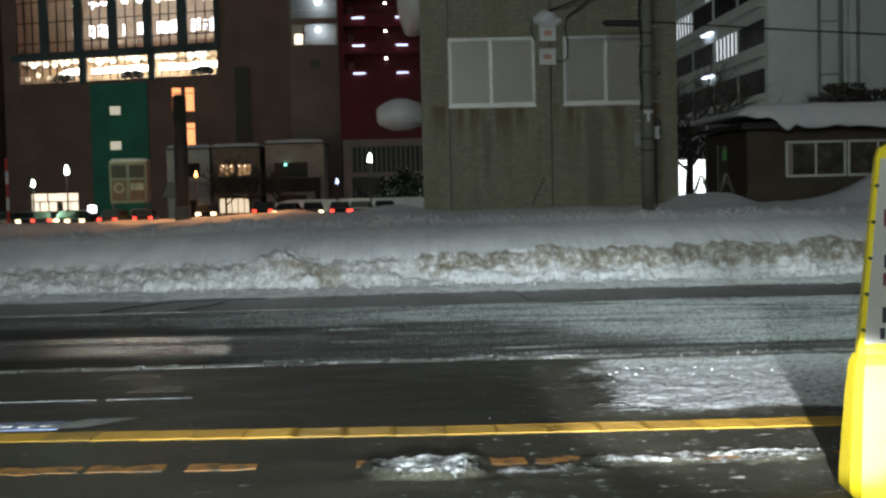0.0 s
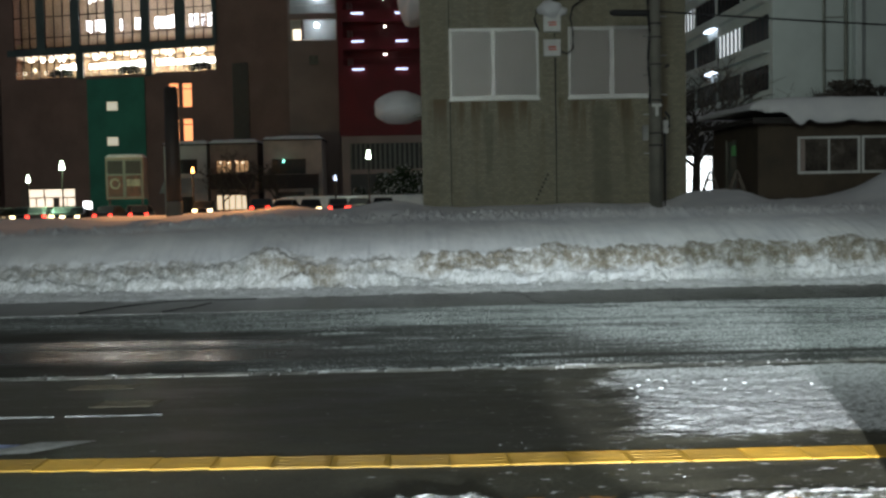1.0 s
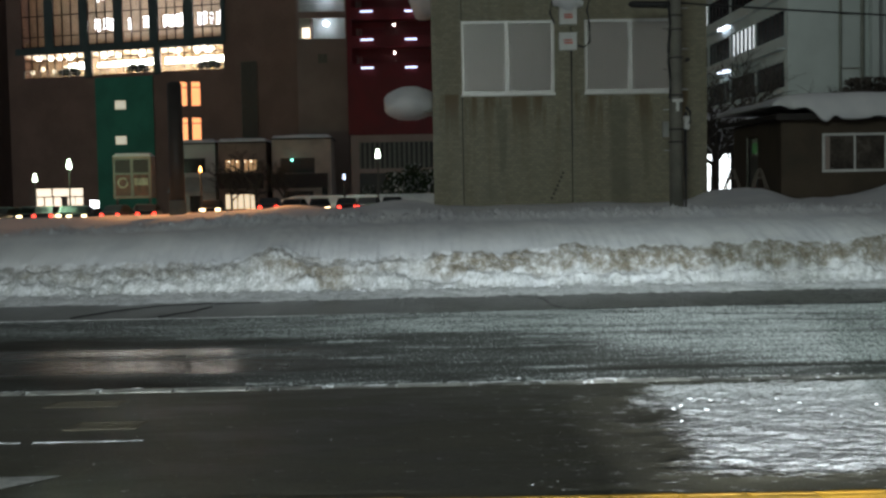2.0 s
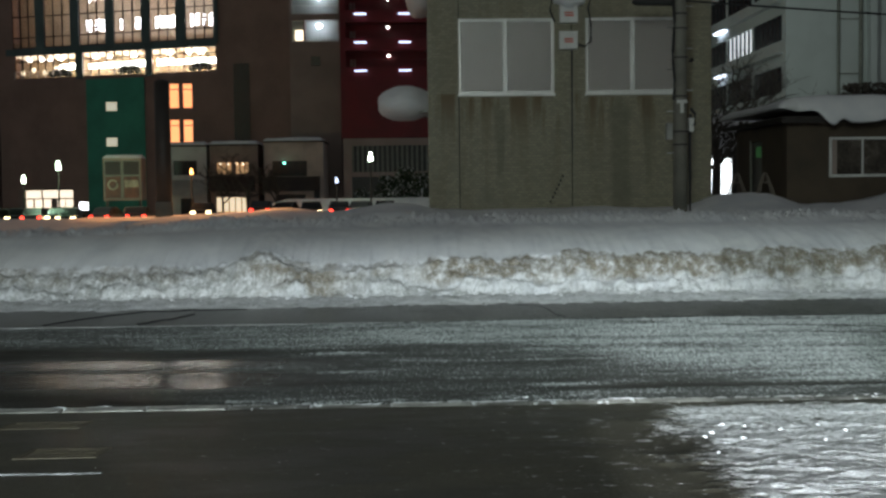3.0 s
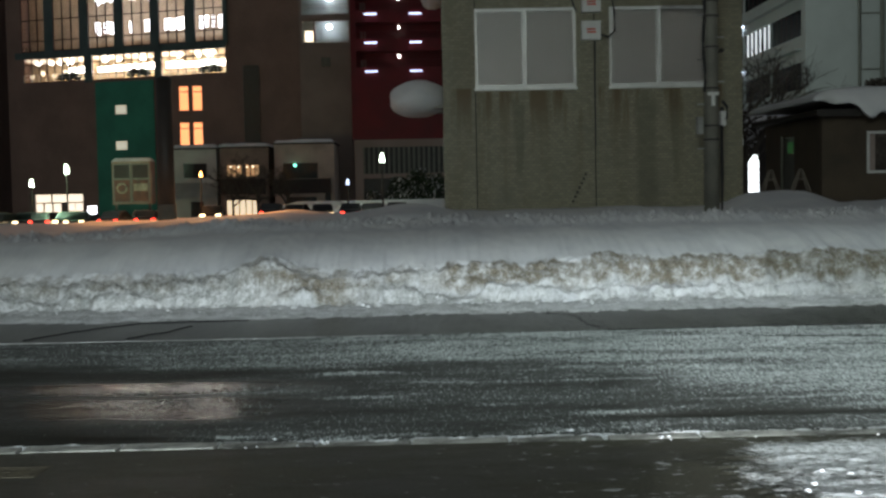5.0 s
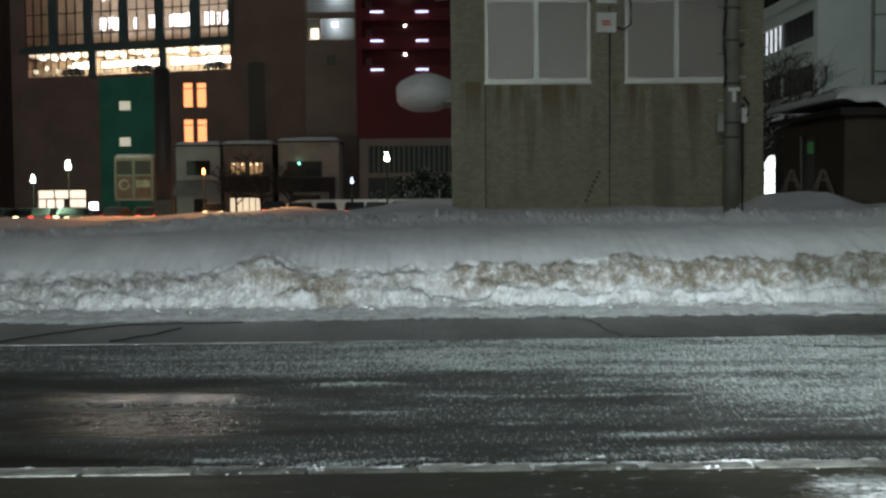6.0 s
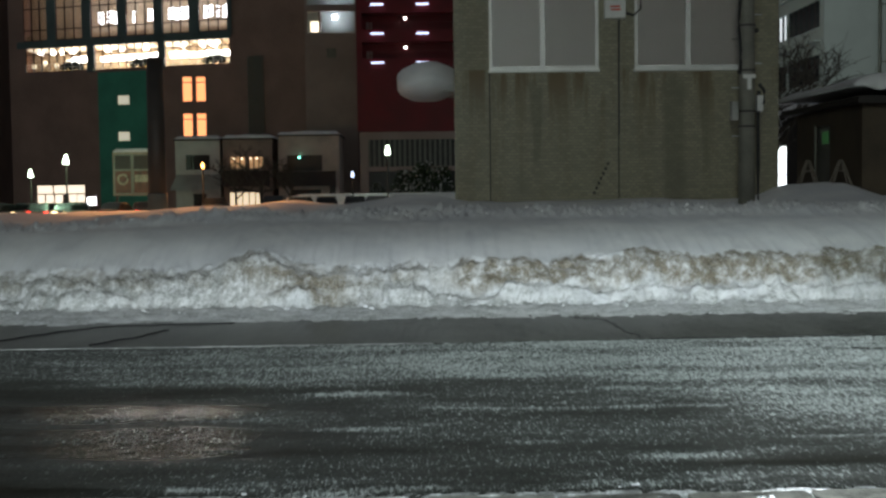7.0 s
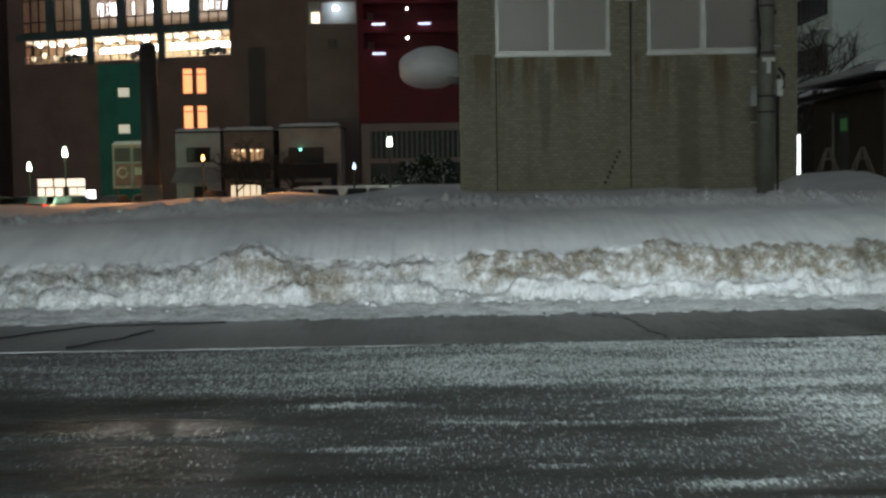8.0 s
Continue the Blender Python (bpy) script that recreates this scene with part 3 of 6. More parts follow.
def bank_slush(x, y):
    """Grey wet slush at the foot and in the hollows of the cut face."""
    q = bank_row(x, y)
    toe = (1 - smooth((q - 18.80) / 0.05)) * (0.70 + 0.9 * fbm(x * 2.2, y * 9.0, 36.0))
    left = smooth((-2.6 - x) / 1.2)
    face = smooth((q - 18.95) / 0.06) * (1 - smooth((q - 19.2) / 0.07)) * (0.5 + 0.4 * left + 0.9 * fbm(x * 3.0, bank_z(x, y) * 14.0, 38.0))
    ledge = smooth((q - 18.78) / 0.05) * (1 - smooth((q - 18.97) / 0.05)) * max(0.0, 0.35 + 1.3 * fbm(x * 2.0, bank_z(x, y) * 16.0, 39.0) + 0.7 * fbm(x * 7.0, bank_z(x, y) * 20.0, 40.0))
    return max(0.0, min(1.0, toe + face + (0.8 + 0.5 * (1 - smooth((x + 0.8) / 1.5))) * ledge + 0.4 * (1 - smooth((x + 0.8) / 1.5)) * smooth((q - 18.76) / 0.04) * (1 - smooth((q - 18.98) / 0.05)) + 0.55 * left * smooth((q - 18.86) / 0.04) * (1 - smooth((q - 19.15) / 0.1))))


xs = [-60, -45, -32, -22, -15] + span(-12, -9, 0.06)[:-1] + span(-9, 9, 0.026) + span(9, 12, 0.06)[1:] + [15, 22, 32, 45, 60]
ys = span(17.65, 18.7, 0.075) + span(18.72, 19.42, 0.025) + span(19.48, 21.3, 0.085) + span(21.36, 23.6, 0.07) + [24.0, 24.6, 25.2, 26.0]
me = bpy.data.meshes.new("snow_bank")


def bank_point(x, y):
    """The cut face is broken into clods that stand out towards the street."""
    z = bank_z(x, y)
    near = smooth((y - 18.55) / 0.25) * (1 - smooth((y - 19.25) / 0.3)) if abs(x) < 12 else 0.0
    if near > 0:
        y2 = y - near * (0.03 + (0.035 + 0.05 * smooth((x + 1.5) / 1.5)) * fbm(x * 2.6, z * 8.0, 51.0) + 0.022 * fbm(x * 8.0, z * 16.0, 52.0))
        return x + near * 0.02 * fbm(x * 9.0, z * 12.0, 53.0), y2, z
    return x, y, z


spots = [(x, y) for y in ys for x in xs]
co = [bank_point(x, y) for x, y in spots]
nx = len(xs)
me.from_pydata(co, [], [(j * nx + i, j * nx + i + 1, (j + 1) * nx + i + 1, (j + 1) * nx + i) for j in range(len(ys) - 1) for i in range(nx - 1)])
me.attributes.new("dirt", "FLOAT", "POINT").data.foreach_set("value", [bank_dirt(x, y) for x, y in spots])
me.attributes.new("slush", "FLOAT", "POINT").data.foreach_set("value", [bank_slush(x, y) for x, y in spots])
me.shade_smooth()
me.materials.append(M_SNOWBANK)
tagged(new("snow_bank", me), "long ploughed snow bank with dirty brown cut face", "snow bank", kind="stuff")

# loose clods on the ridge and along the foot
bm = bmesh.new()
for i in range(620):
    x, y = RNG.uniform(-10, 9), RNG.gauss(22.05, 0.38)
    s = RNG.uniform(0.010, 0.030)
    lump(bm, (x, y, bank_z(x, y) - s * 0.45), s, i * 3.7, 0.8)
for i in range(70):
    x, y = RNG.uniform(-9, 8), 18.75 + abs(RNG.gauss(0, 0.16)) - 0.25
    s = RNG.uniform(0.012, 0.035)
    lump(bm, (x, y, bank_z(x, y) - s * 0.1), s, i * 5.1, 0.8)
tagged(part("snow_clods", bm, M_SNOW, smooth=True), "loose lumps of ploughed snow on the bank", "snow", kind="stuff")


# snow field behind the bank, with drifts against the buildings
def field_z(x, y):
    z = 0.75 + 0.15 * math.exp(-((y - 28.2) / 0.8) ** 2) - 1.25 * smooth((y - 36) / 16)
    z += 0.31 * math.exp(-((x - 6.75) / 1.0) ** 4 - ((y - 28.0) / 1.6) ** 2)
    z += 0.98 * math.exp(-((x - 12.0) / 1.65) ** 2 - ((y - 28.3) / 1.3) ** 2)
    z += 0.20 * math.exp(-((x + 1.1) / 0.8) ** 2 - ((y - 27.5) / 2.0) ** 2) + 0.12 * math.exp(-((x + 3.6) / 0.35) ** 4 - ((y - 27.0) / 0.9) ** 2)
    z += 0.16 * math.exp(-((x + 4.0) / 0.9) ** 2 - ((y - 33.0) / 2.0) ** 2)
    z -= 0.11 * smooth((-4.5 - x) / 4.5) + 0.24 * math.exp(-((x + 7.1) / 1.1) ** 2 - ((y - 30.6) / 2.6) ** 2)
    z += 0.06 * math.exp(-((x + 7.5) / 2.5) ** 2 - ((y - 34.5) / 2.0) ** 2)
    z -= 0.45 * (1 - smooth((y - 25.4) / 0.75))
    return z + 0.05 * fbm(x * 0.8, y * 0.8, 3) + 0.015 * fbm(x * 4, y * 4, 6)


bm = sheet(bmesh.new(), [-60, -40, -25, -18] + span(-14, 16, 0.25) + [20, 28, 40, 60], span(25.4, 38, 0.25) + span(39, 56, 1.5), field_z)
tagged(part("snow_field", bm, M_SNOW, smooth=True), "smooth deep snow between the bank and the buildings", "snow", kind="structure")

# ---- pavement details ----
# sunken kerb of concrete stones
kerb = thing("kerb", (0, 10.35, -0.27), "sunken wet concrete kerb stones along the street", "kerb", kind="structure")
stone = bmesh.new()
box(stone, -0.296, 0.296, -0.085, 0.085, -0.1, 0.022, bevel=0.012)
first = None
for i in range(34):
    x = -10.2 + 0.6 * i
    if first is None:
        first = part("kerb_stone", stone, M_KERB, kerb)
        piece = first
    else:
        piece = new("kerb_stone", first.data)
        piece.parent = kerb
    piece.location = (x + RNG.uniform(-0.003, 0.003), RNG.uniform(-0.004, 0.004), RNG.uniform(-0.010, 0.004))
    piece.scale = (RNG.choice((1.0, 0.995, 0.99, 0.975, 0.955)), 1, 1)
    piece.rotation_euler = (RNG.uniform(-0.03, 0.03), RNG.uniform(-0.006, 0.006), RNG.uniform(-0.006, 0.006))

# tactile paving: two kinds of block, with long ribs and with a worn flat top
paving = thing("tactile_paving", (0, 5.75, 0), "row of yellow tactile paving blocks across the footway", "tactile paving", kind="structure")
kinds = []
for ribs in (4, 0):
    bm = bmesh.new()
    box(bm, -0.1485, 0.1485, -0.1485, 0.1485, -0.05, 0.010, bevel=0.003)
    for k in range(ribs):
        c = -0.1125 + 0.075 * k
        box(bm, -0.138, 0.138, c - 0.014, c + 0.014, 0.009, 0.0109)
    if not ribs:
        for k in range(4):
            box(bm, -0.12, 0.12, -0.1125 + 0.075 * k - 0.009, -0.1125 + 0.075 * k + 0.009, 0.009, 0.0112)
    me = bpy.data.meshes.new("tactile_block")
    bm.to_mesh(me)
    bm.free()
    me.materials.append(M_TACTILE)
    kinds.append(me)
for i in range(36):
    x = -6.64 + 0.3 * i
    ob = new("tactile_block", kinds[1 if i in (17, 18, 19, 24) else 0])
    ob.parent = paving
    dy = -0.066 * min(0, x + 0.5) - 0.02 * max(0, x + 0.5)
    ob.location = (x, dy, ground_z(5.75 + dy) - 0.005 + RNG.uniform(-0.0015, 0.0015))
    ob.rotation_euler = (-0.03 + RNG.uniform(-0.004, 0.004), RNG.uniform(-0.004, 0.004), RNG.uniform(-0.008, 0.008))

# worn orange line nearer to the car park
worn = Nodes("worn_orange_paint")
spots = worn.noise(9.0, 6, worn.coords((1, 1.6, 1), True), 0.7)
worn.bump(spots, 0.3, 0.004)
M_ORANGE = worn.done(worn.mix(worn.ramp(spots, 0.48, 0.60), (0.43, 0.20, 0.045), (0.06, 0.055, 0.045)), 0.5)
bm = bmesh.new()
for a, b in ((-4.4, -3.5), (-3.45, -2.42), (-2.38, -1.98), (-1.86, -1.5), (-0.98, -0.86), (-0.75, -0.1), (-0.05, 0.25), (0.45, 1.0), (1.05, 2.2)):
    n = max(2, int((b - a) / 0.08))
    for k in range(n):
        x = a + (b - a) * k / n
        y = 4.86 - 0.04 * (x + 0.5)
        box(bm, x, x + (b - a) / n, y - 0.07 + 0.05 * fbm(x * 6, 1), y + 0.07 + 0.05 * fbm(x * 6, 9), ground_z(y) - 0.01, ground_z(y) + 0.004)
tagged(part("orange_line", bm, M_ORANGE), "worn orange painted line on the wet footway", "road marking", kind="structure")

# white dash, and the painted blue and white sign on the footway
bm = bmesh.new()
for a, b in ((-5.2, -4.0), (-3.96, -3.08), (-3.0, -2.35)):
    for x in span(a, b, 0.09)[:-1]:
        y = 7.76 - 0.02 * (x + 3)
        box(bm, x, x + 0.09, y - 0.012 + 0.015 * fbm(x * 6, 2), y + 0.016 + 0.02 * fbm(x * 7, 5), ground_z(y) - 0.02, ground_z(y) + 0.005)
tagged(part("white_dash", bm, plain("faded_white_line", (0.30, 0.31, 0.31), 0.6, scale=6, fine=30, spread=0.7)), "broken white painted dashes on the footway", "road marking", kind="structure")
mark = thing("pavement_sign", (-3.25, 6.36, ground_z(6.36)), "worn blue and white sign painted on the footway", "road marking", kind="structure")
mark.rotation_euler = (math.atan(-0.0573), 0, 0)
bluep = plain("worn_blue_paint", (0.30, 0.36, 0.62), 0.5, scale=9, fine=25, spread=0.7)
bright = plain("road_white_paint", (0.80, 0.80, 0.78), 0.6, scale=7, fine=30, spread=0.35)
part("blue_field", boxed(-1.2, 0.34, -0.17, 0.20, -0.03, 0.006), bluep, mark)
bm = bmesh.new()
vs = [bm.verts.new(p) for p in ((0.20, -0.17, 0.0095), (0.50, -0.17, 0.0095), (0.76, 0.25, 0.0095), (0.42, 0.25, 0.0095))]
bm.faces.new(vs)
bmesh.ops.solidify(bm, geom=bm.faces[:], thickness=0.006)
part("white_field", bm, bright, mark)
bm = bmesh.new()
for k in range(11):
    x = -1.1 + 0.13 * k
    box(bm, x, x + 0.07, -0.09 + 0.03 * (k % 3), 0.02 + 0.04 * (k % 2), 0.004, 0.011)
part("white_figure", bm, bright, mark)
# service covers
for x, y, w, d in ((-3.20, 9.60, 0.54, 0.34), (-2.74, 8.42, 0.46, 0.36)):
    lid = thing("service_cover", (x, y, ground_z(y)), "rectangular cast iron service cover set in wet asphalt", "manhole cover", "service covers", turn=0)
    lid.rotation_euler = (math.atan(-0.0573), 0, 0)
    part("frame", pierced(bmesh.new(), -w / 2, w / 2, -d / 2, d / 2, 0.05, [(-w / 2 + 0.03, w / 2 - 0.03, -d / 2 + 0.03, d / 2 - 0.03)], Matrix.Translation((0, 0, 0.004)) @ Matrix.Rotation(radians(-90), 4, "X")), M_IRON, lid)
    bm = boxed(-w / 2 + 0.034, w / 2 - 0.034, -d / 2 + 0.034, d / 2 - 0.034, -0.03, 0.002)
    for i in range(7):
        for j in range(3):
            box(bm, -w / 2 + 0.07 + i * (w - 0.14) / 6 - 0.025, -w / 2 + 0.07 + i * (w - 0.14) / 6 + 0.025, -d / 2 + 0.09 + j * (d - 0.18) / 2 - 0.012, -d / 2 + 0.09 + j * (d - 0.18) / 2 + 0.012, 0.001, 0.004)
    part("plate", bm, M_IRON, lid)


# frozen, trodden snow on the footway
def ice_sheet(name, x0, x1, y0, y1, high, label, seed, step, soft, dense, lean=0.0):
    """Lumpy frozen snow that thins out over its soft rim."""
    def cover(x, y):
        px, py = x - lean * (y - y0), y
        d = min(px - x0, x1 - x) + 0.22 * soft * fbm(x * 2.5 + seed, y * 1.3)
        e = min(py - y0, y1 - py) * 1.6 + 0.25 * soft * fbm(x * 2.5 + seed, y * 1.5, 3.0)
        v = smooth(d / soft) * smooth(e / (0.75 * soft))
        return max(0.0, min(1.0, v * (dense + 0.30 * fbm(x * 2.0 + seed, y * 2.4, 4.0) + 0.30 * fbm(x * 8.0, y * 9.5, 5.0))))

    def top(x, y, c):
        body = smooth((c - 0.12) / 0.5)
        slab_ = 0.45 + 0.5 * fbm(x * 2.6 + seed, y * 3.6, 2) + 0.42 * fbm(x * 9.0, y * 11.0, 4) + 0.22 * fbm(x * 24.0, y * 28.0, 5)
        return ground_z(y) + 0.002 + body * high * max(0.0, slab_)

    ob = painted(name, span(x0 - 0.1, x1, step), span(y0, y1, step), top, {"ice": cover}, M_PAVE)
    return tagged(ob, label, "ice", kind="stuff")


ice_sheet("ice_patch", 0.10, 7.5, 5.98, 10.24, 0.018, "rough sheet of trodden frozen snow on the footway", 3.0, 0.022, 0.95, 1.12, 0.09)
ice_sheet("slush_heap", -1.00, -0.22, 4.42, 5.02, 0.050, "small heap of white slush on wet asphalt", 11.0, 0.011, 0.34, 1.35)
ice_sheet("slush_smear", -0.50, 0.42, 4.46, 4.80, 0.012, "thin grey smear of slush on wet asphalt", 14.0, 0.012, 0.26, 0.62)
ice_sheet("slush_heap", 0.05, 1.65, 4.60, 5.04, 0.026, "low ridge of slush on the orange line", 21.0, 0.011, 0.34, 0.76)
bm = bmesh.new()
for i in range(16):
    x, y = 1.0 + 0.10 * i + RNG.uniform(-0.3, 0.3), 8.5 + RNG.uniform(-0.6, 0.5)
    lump(bm, (x, y, ground_z(y) + 0.012), RNG.choice((0.010, 0.013, 0.017, 0.024)), i * 2.3, 0.62)
tagged(part("ice_lumps", bm, M_ICE, smooth=True), "bright lumps of ice on the frozen sheet", "ice", kind="stuff")
bm = bmesh.new()
for i in range(160):
    x, y = RNG.uniform(-2.6, 2.4), RNG.choice((RNG.uniform(5.0, 10.2), RNG.uniform(10.6, 14)))
    s = RNG.uniform(0.0015, 0.0055)
    lump(bm, (x, y, (ground_z(y) if y < 10.3 else -0.27) + s * 0.2), s, i, 0.35)
for i in range(260):
    x = RNG.uniform(-6, 5)
    if fbm(x * 1.5, 50.0) + 0.12 * x < -0.1:
        continue
    y = RNG.gauss(10.42, 0.09)
    s = RNG.uniform(0.004, 0.016)
    lump(bm, (x, y, (ground_z(y) if y < 10.3 else -0.262) + s * 0.2), s, i, 0.5)
tagged(part("ice_crumbs", bm, M_ICE, smooth=True), "scattered crumbs of ice on wet asphalt", "ice", kind="stuff")

# thin broken ridge of refrozen snow along the kerb
def ridge_cover(x, y):
    return smooth((0.055 - abs(y - 10.435 - 0.012 * fbm(x * 3.0, 1.0))) / 0.04) * smooth((0.42 + 1.5 * fbm(x * 1.7, 60.0) + 0.8 * fbm(x * 7.0, 61.0)) / 0.5) * (1 - smooth((x - 1.2) / 1.0))


def ridge_z(x, y, c):
    return -0.266 + c * (0.013 + 0.014 * fbm(x * 5.0, y * 14.0, 7.0) + 0.010 * fbm(x * 16.0, y * 30.0, 8.0))


tagged(painted("ice_ridge", span(-9.0, 2.4, 0.02), span(10.34, 10.54, 0.0125), ridge_z, {"cover": ridge_cover}, M_ICE), "thin broken ridge of refrozen snow along the kerb", "ice", kind="stuff")

# yellow sign stand at the exit
stand = thing("sign_stand", (1.57, 3.97, ground_z(3.97)), "yellow plastic sign stand with a printed white panel", "sign", turn=-6)


def slab(profile, half_depth, taper=1.0):
    """An upright slab from rows of (half width, height), slightly bowed and rounded at its rim."""
    bm = bmesh.new()
    rings = []
    for w, z, d in profile:
        rings.append([bm.verts.new((sx * w * kx, sy * d * ky, z)) for sx, sy, kx, ky in ((-1, -1, 0.9, 1), (1, -1, 0.9, 1), (1, -1, 1, 0.6), (1, 1, 1, 0.6), (1, 1, 0.9, 1), (-1, 1, 0.9, 1), (-1, 1, 1, 0.6), (-1, -1, 1, 0.6))])
    for a, b in zip(rings, rings[1:]):
        for k in range(8):
            bm.faces.new((a[k], a[(k + 1) % 8], b[(k + 1) % 8], b[k]))
    bm.faces.new(rings[0][::-1])
    bm.faces.new(rings[-1])
    return bm


part("base", slab([(0.300, 0.0, 0.16), (0.315, 0.02, 0.17), (0.315, 0.07, 0.17), (0.290, 0.48, 0.12), (0.278, 0.59, 0.10), (0.262, 0.63, 0.08)], 0.1), M_YELLOW, stand)
part("board", slab([(0.258, 0.62, 0.045), (0.256, 0.66, 0.045), (0.175, 1.50, 0.035), (0.160, 1.545, 0.033), (0.12, 1.565, 0.028)], 0.05), M_YELLOW, stand)
bm = bmesh.new()
vs = [bm.verts.new(p) for p in ((-0.237, -0.050, 0.68), (0.237, -0.050, 0.68), (0.163, -0.042, 1.50), (-0.163, -0.042, 1.50))]
bm.faces.new(vs)
bmesh.ops.solidify(bm, geom=bm.faces[:], thickness=0.004)
panel = part("panel", bm, M_PANEL, stand, "white printed panel")
for k, (z, h, mat_, w) in enumerate(((1.10, 0.075, M_INKRED, 0.30), (1.00, 0.06, M_INK, 0.28), (0.91, 0.06, M_INK, 0.30), (0.83, 0.055, M_INKRED, 0.31), (0.765, 0.02, M_INK, 0.24), (0.66, 0.07, M_INK, 0.32), (0.585, 0.05, M_INK, 0.34))):
    bm = bmesh.new()
    x = -w / 2
    while x < w / 2:
        c = RNG.uniform(0.012, 0.026)
        up = 0.70 + (z - 0.585) * 0.97
        box(bm, x, x + c, -0.0555 + (up - 0.68) * 0.0095, -0.0515 + (up - 0.68) * 0.0095, up, up + h)
        x += c + 0.011
    part("print_line", bm, mat_, panel)
for z in (0.74, 0.90, 1.06, 1.22, 1.38):
    w = 0.258 - 0.096 * (z - 0.66)
    for s in (-1, 1):
        part("rivet", rod(bmesh.new(), (s * (w - 0.012), -0.05, z), (s * (w - 0.012), 0.05, z), 0.008, n=8), M_CABLE, stand)

# ---- the olive office building across the street ----
BX0, BX1, BY, BTOP = -0.29, 6.08, 28.26, 7.6
office = thing("office_building", (2.9, 32.0, 0.4), "two-storey office building faced with olive tiles", "building")
O = Vector((2.9, 32.0, 0.4))


def local(bm, o):
    bmesh.ops.translate(bm, vec=-Vector(o), verts=bm.verts[:])
    return bm


WINS = ((0.42, 2.52, 3.49, 5.12), (3.27, 5.38, 3.49, 5.12))
holes = [(*w[:2], *w[2:]) for w in WINS]
bm = pierced(bmesh.new(), BX0, BX1, 0.0, BTOP, 0.3, holes, Matrix.Translation((0, BY, 0)))
part("wall", local(bm, O), M_TILEWALL, office)


def skewed(bm):
    """The plot is not square: the side walls run back at a slight angle to the front."""
    for v in bm.verts:
        v.co.x += 0.055 * max(0.0, v.co.y - BY)
    return bm


for dims in ((BX0, BX0 + 0.3, BY + 0.3, BY + 9), (BX1 - 0.3, BX1, BY + 0.3, BY + 9), (BX0, BX1, BY + 9, BY + 9.3)):
    part("wall", local(skewed(boxed(*dims, 0, BTOP)), O), M_TILEWALL, office)
part("roof", local(skewed(boxed(BX0 - 0.1, BX1 + 0.1, BY - 0.1, BY + 9.4, BTOP, BTOP + 0.2)), O), M_CONCRETE, office)
for w in WINS:
    x0, x1, z0, z1 = w
    bm = pierced(bmesh.new(), x0 - 0.02, x1 + 0.02, z0 - 0.02, z1 + 0.02, 0.07, [(x0 + 0.04, (x0 + x1) / 2 - 0.075, z0 + 0.045, z1 - 0.045), ((x0 + x1) / 2 + 0.025, x1 - 0.04, z0 + 0.045, z1 - 0.045)], Matrix.Translation((0, BY - 0.012, 0)))
    win = part("window", local(bm, O), M_FRAME, office, "white aluminium window frame")
    part("sill", local(boxed(x0 - 0.04, x1 + 0.04, BY - 0.07, BY + 0.06, z0 - 0.075, z0 - 0.022, bevel=0.008), O), M_FRAME, win)
    for a, b in ((x0 + 0.035, (x0 + x1) / 2 - 0.07), ((x0 + x1) / 2 + 0.02, x1 - 0.035)):
        part("pane", local(boxed(a, b, BY + 0.03, BY + 0.036, z0 + 0.04, z1 - 0.04), O), M_FROSTED, win).visible_shadow = False
        bm = bmesh.new()
        for k in range(26):
            z = z0 + 0.05 + k * (z1 - z0 - 0.1) / 26
            box(bm, a, b, BY + 0.075, BY + 0.080, z, z + (z1 - z0 - 0.1) / 26 - 0.004)
        part("blind", local(bm, O), M_BLIND, win, "closed grey slatted blind")
# movement joints of the facing: dark narrow channels with a raised bead
for x in (0.40, 2.93):
    part("joint", local(boxed(x - 0.012, x + 0.012, BY - 0.006, BY + 0.02, 0.3, 3.42 if x < 1 else BTOP), O), M_HUTDARK, office)
part("joint", local(boxed(0.395, 0.415, BY - 0.005, BY + 0.02, 5.15, BTOP), O), M_HUTDARK, office)
# stepped crack low on the wall
for k in range(7):
    x, z = 2.42 + 0.045 * k, 1.02 + 0.095 * k
    part("crack", local(boxed(x, x + 0.045, BY - 0.005, BY + 0.01, z, z + 0.055), O), M_HUTDARK, office)
bm = bmesh.new()
rod(bm, (5.62, BY - 0.10, 4.18), (5.62, BY + 0.05, 4.18), 0.045, 0.045, 12)
box(bm, 5.56, 5.60, BY - 0.06, BY, 4.13, 4.16)
part("vent_pipe", local(bm, O), M_HUTDARK, office)
# canopy over the side entrance and the snow that hangs from it
bm = skewed(boxed(BX0 - 0.95, BX0, BY + 0.7, BY + 2.4, 3.12, 3.20))
part("canopy", local(bm, O), M_CONCRETE, office)


def snow_pillow(name, c, r, label, seed):
    bm = bmesh.new()
    made = bmesh.ops.create_icosphere(bm, subdivisions=4, radius=1.0)
    for v in made["verts"]:
        p = v.co.copy()
        k = 1 + 0.10 * fbm(p.x * 1.2 + seed, p.y * 1.2, p.z * 1.2)
        flat = 0.9 if p.z < 0 else 1.0
        v.co = Vector((math.copysign(abs(p.x) ** 0.8, p.x) * r[0] * k, math.copysign(abs(p.y) ** 0.8, p.y) * r[1] * k, p.z * r[2] * k * flat)) + Vector(c)
    return tagged(part(name, bm, M_SNOW, smooth=True), label, "snow", kind="stuff")


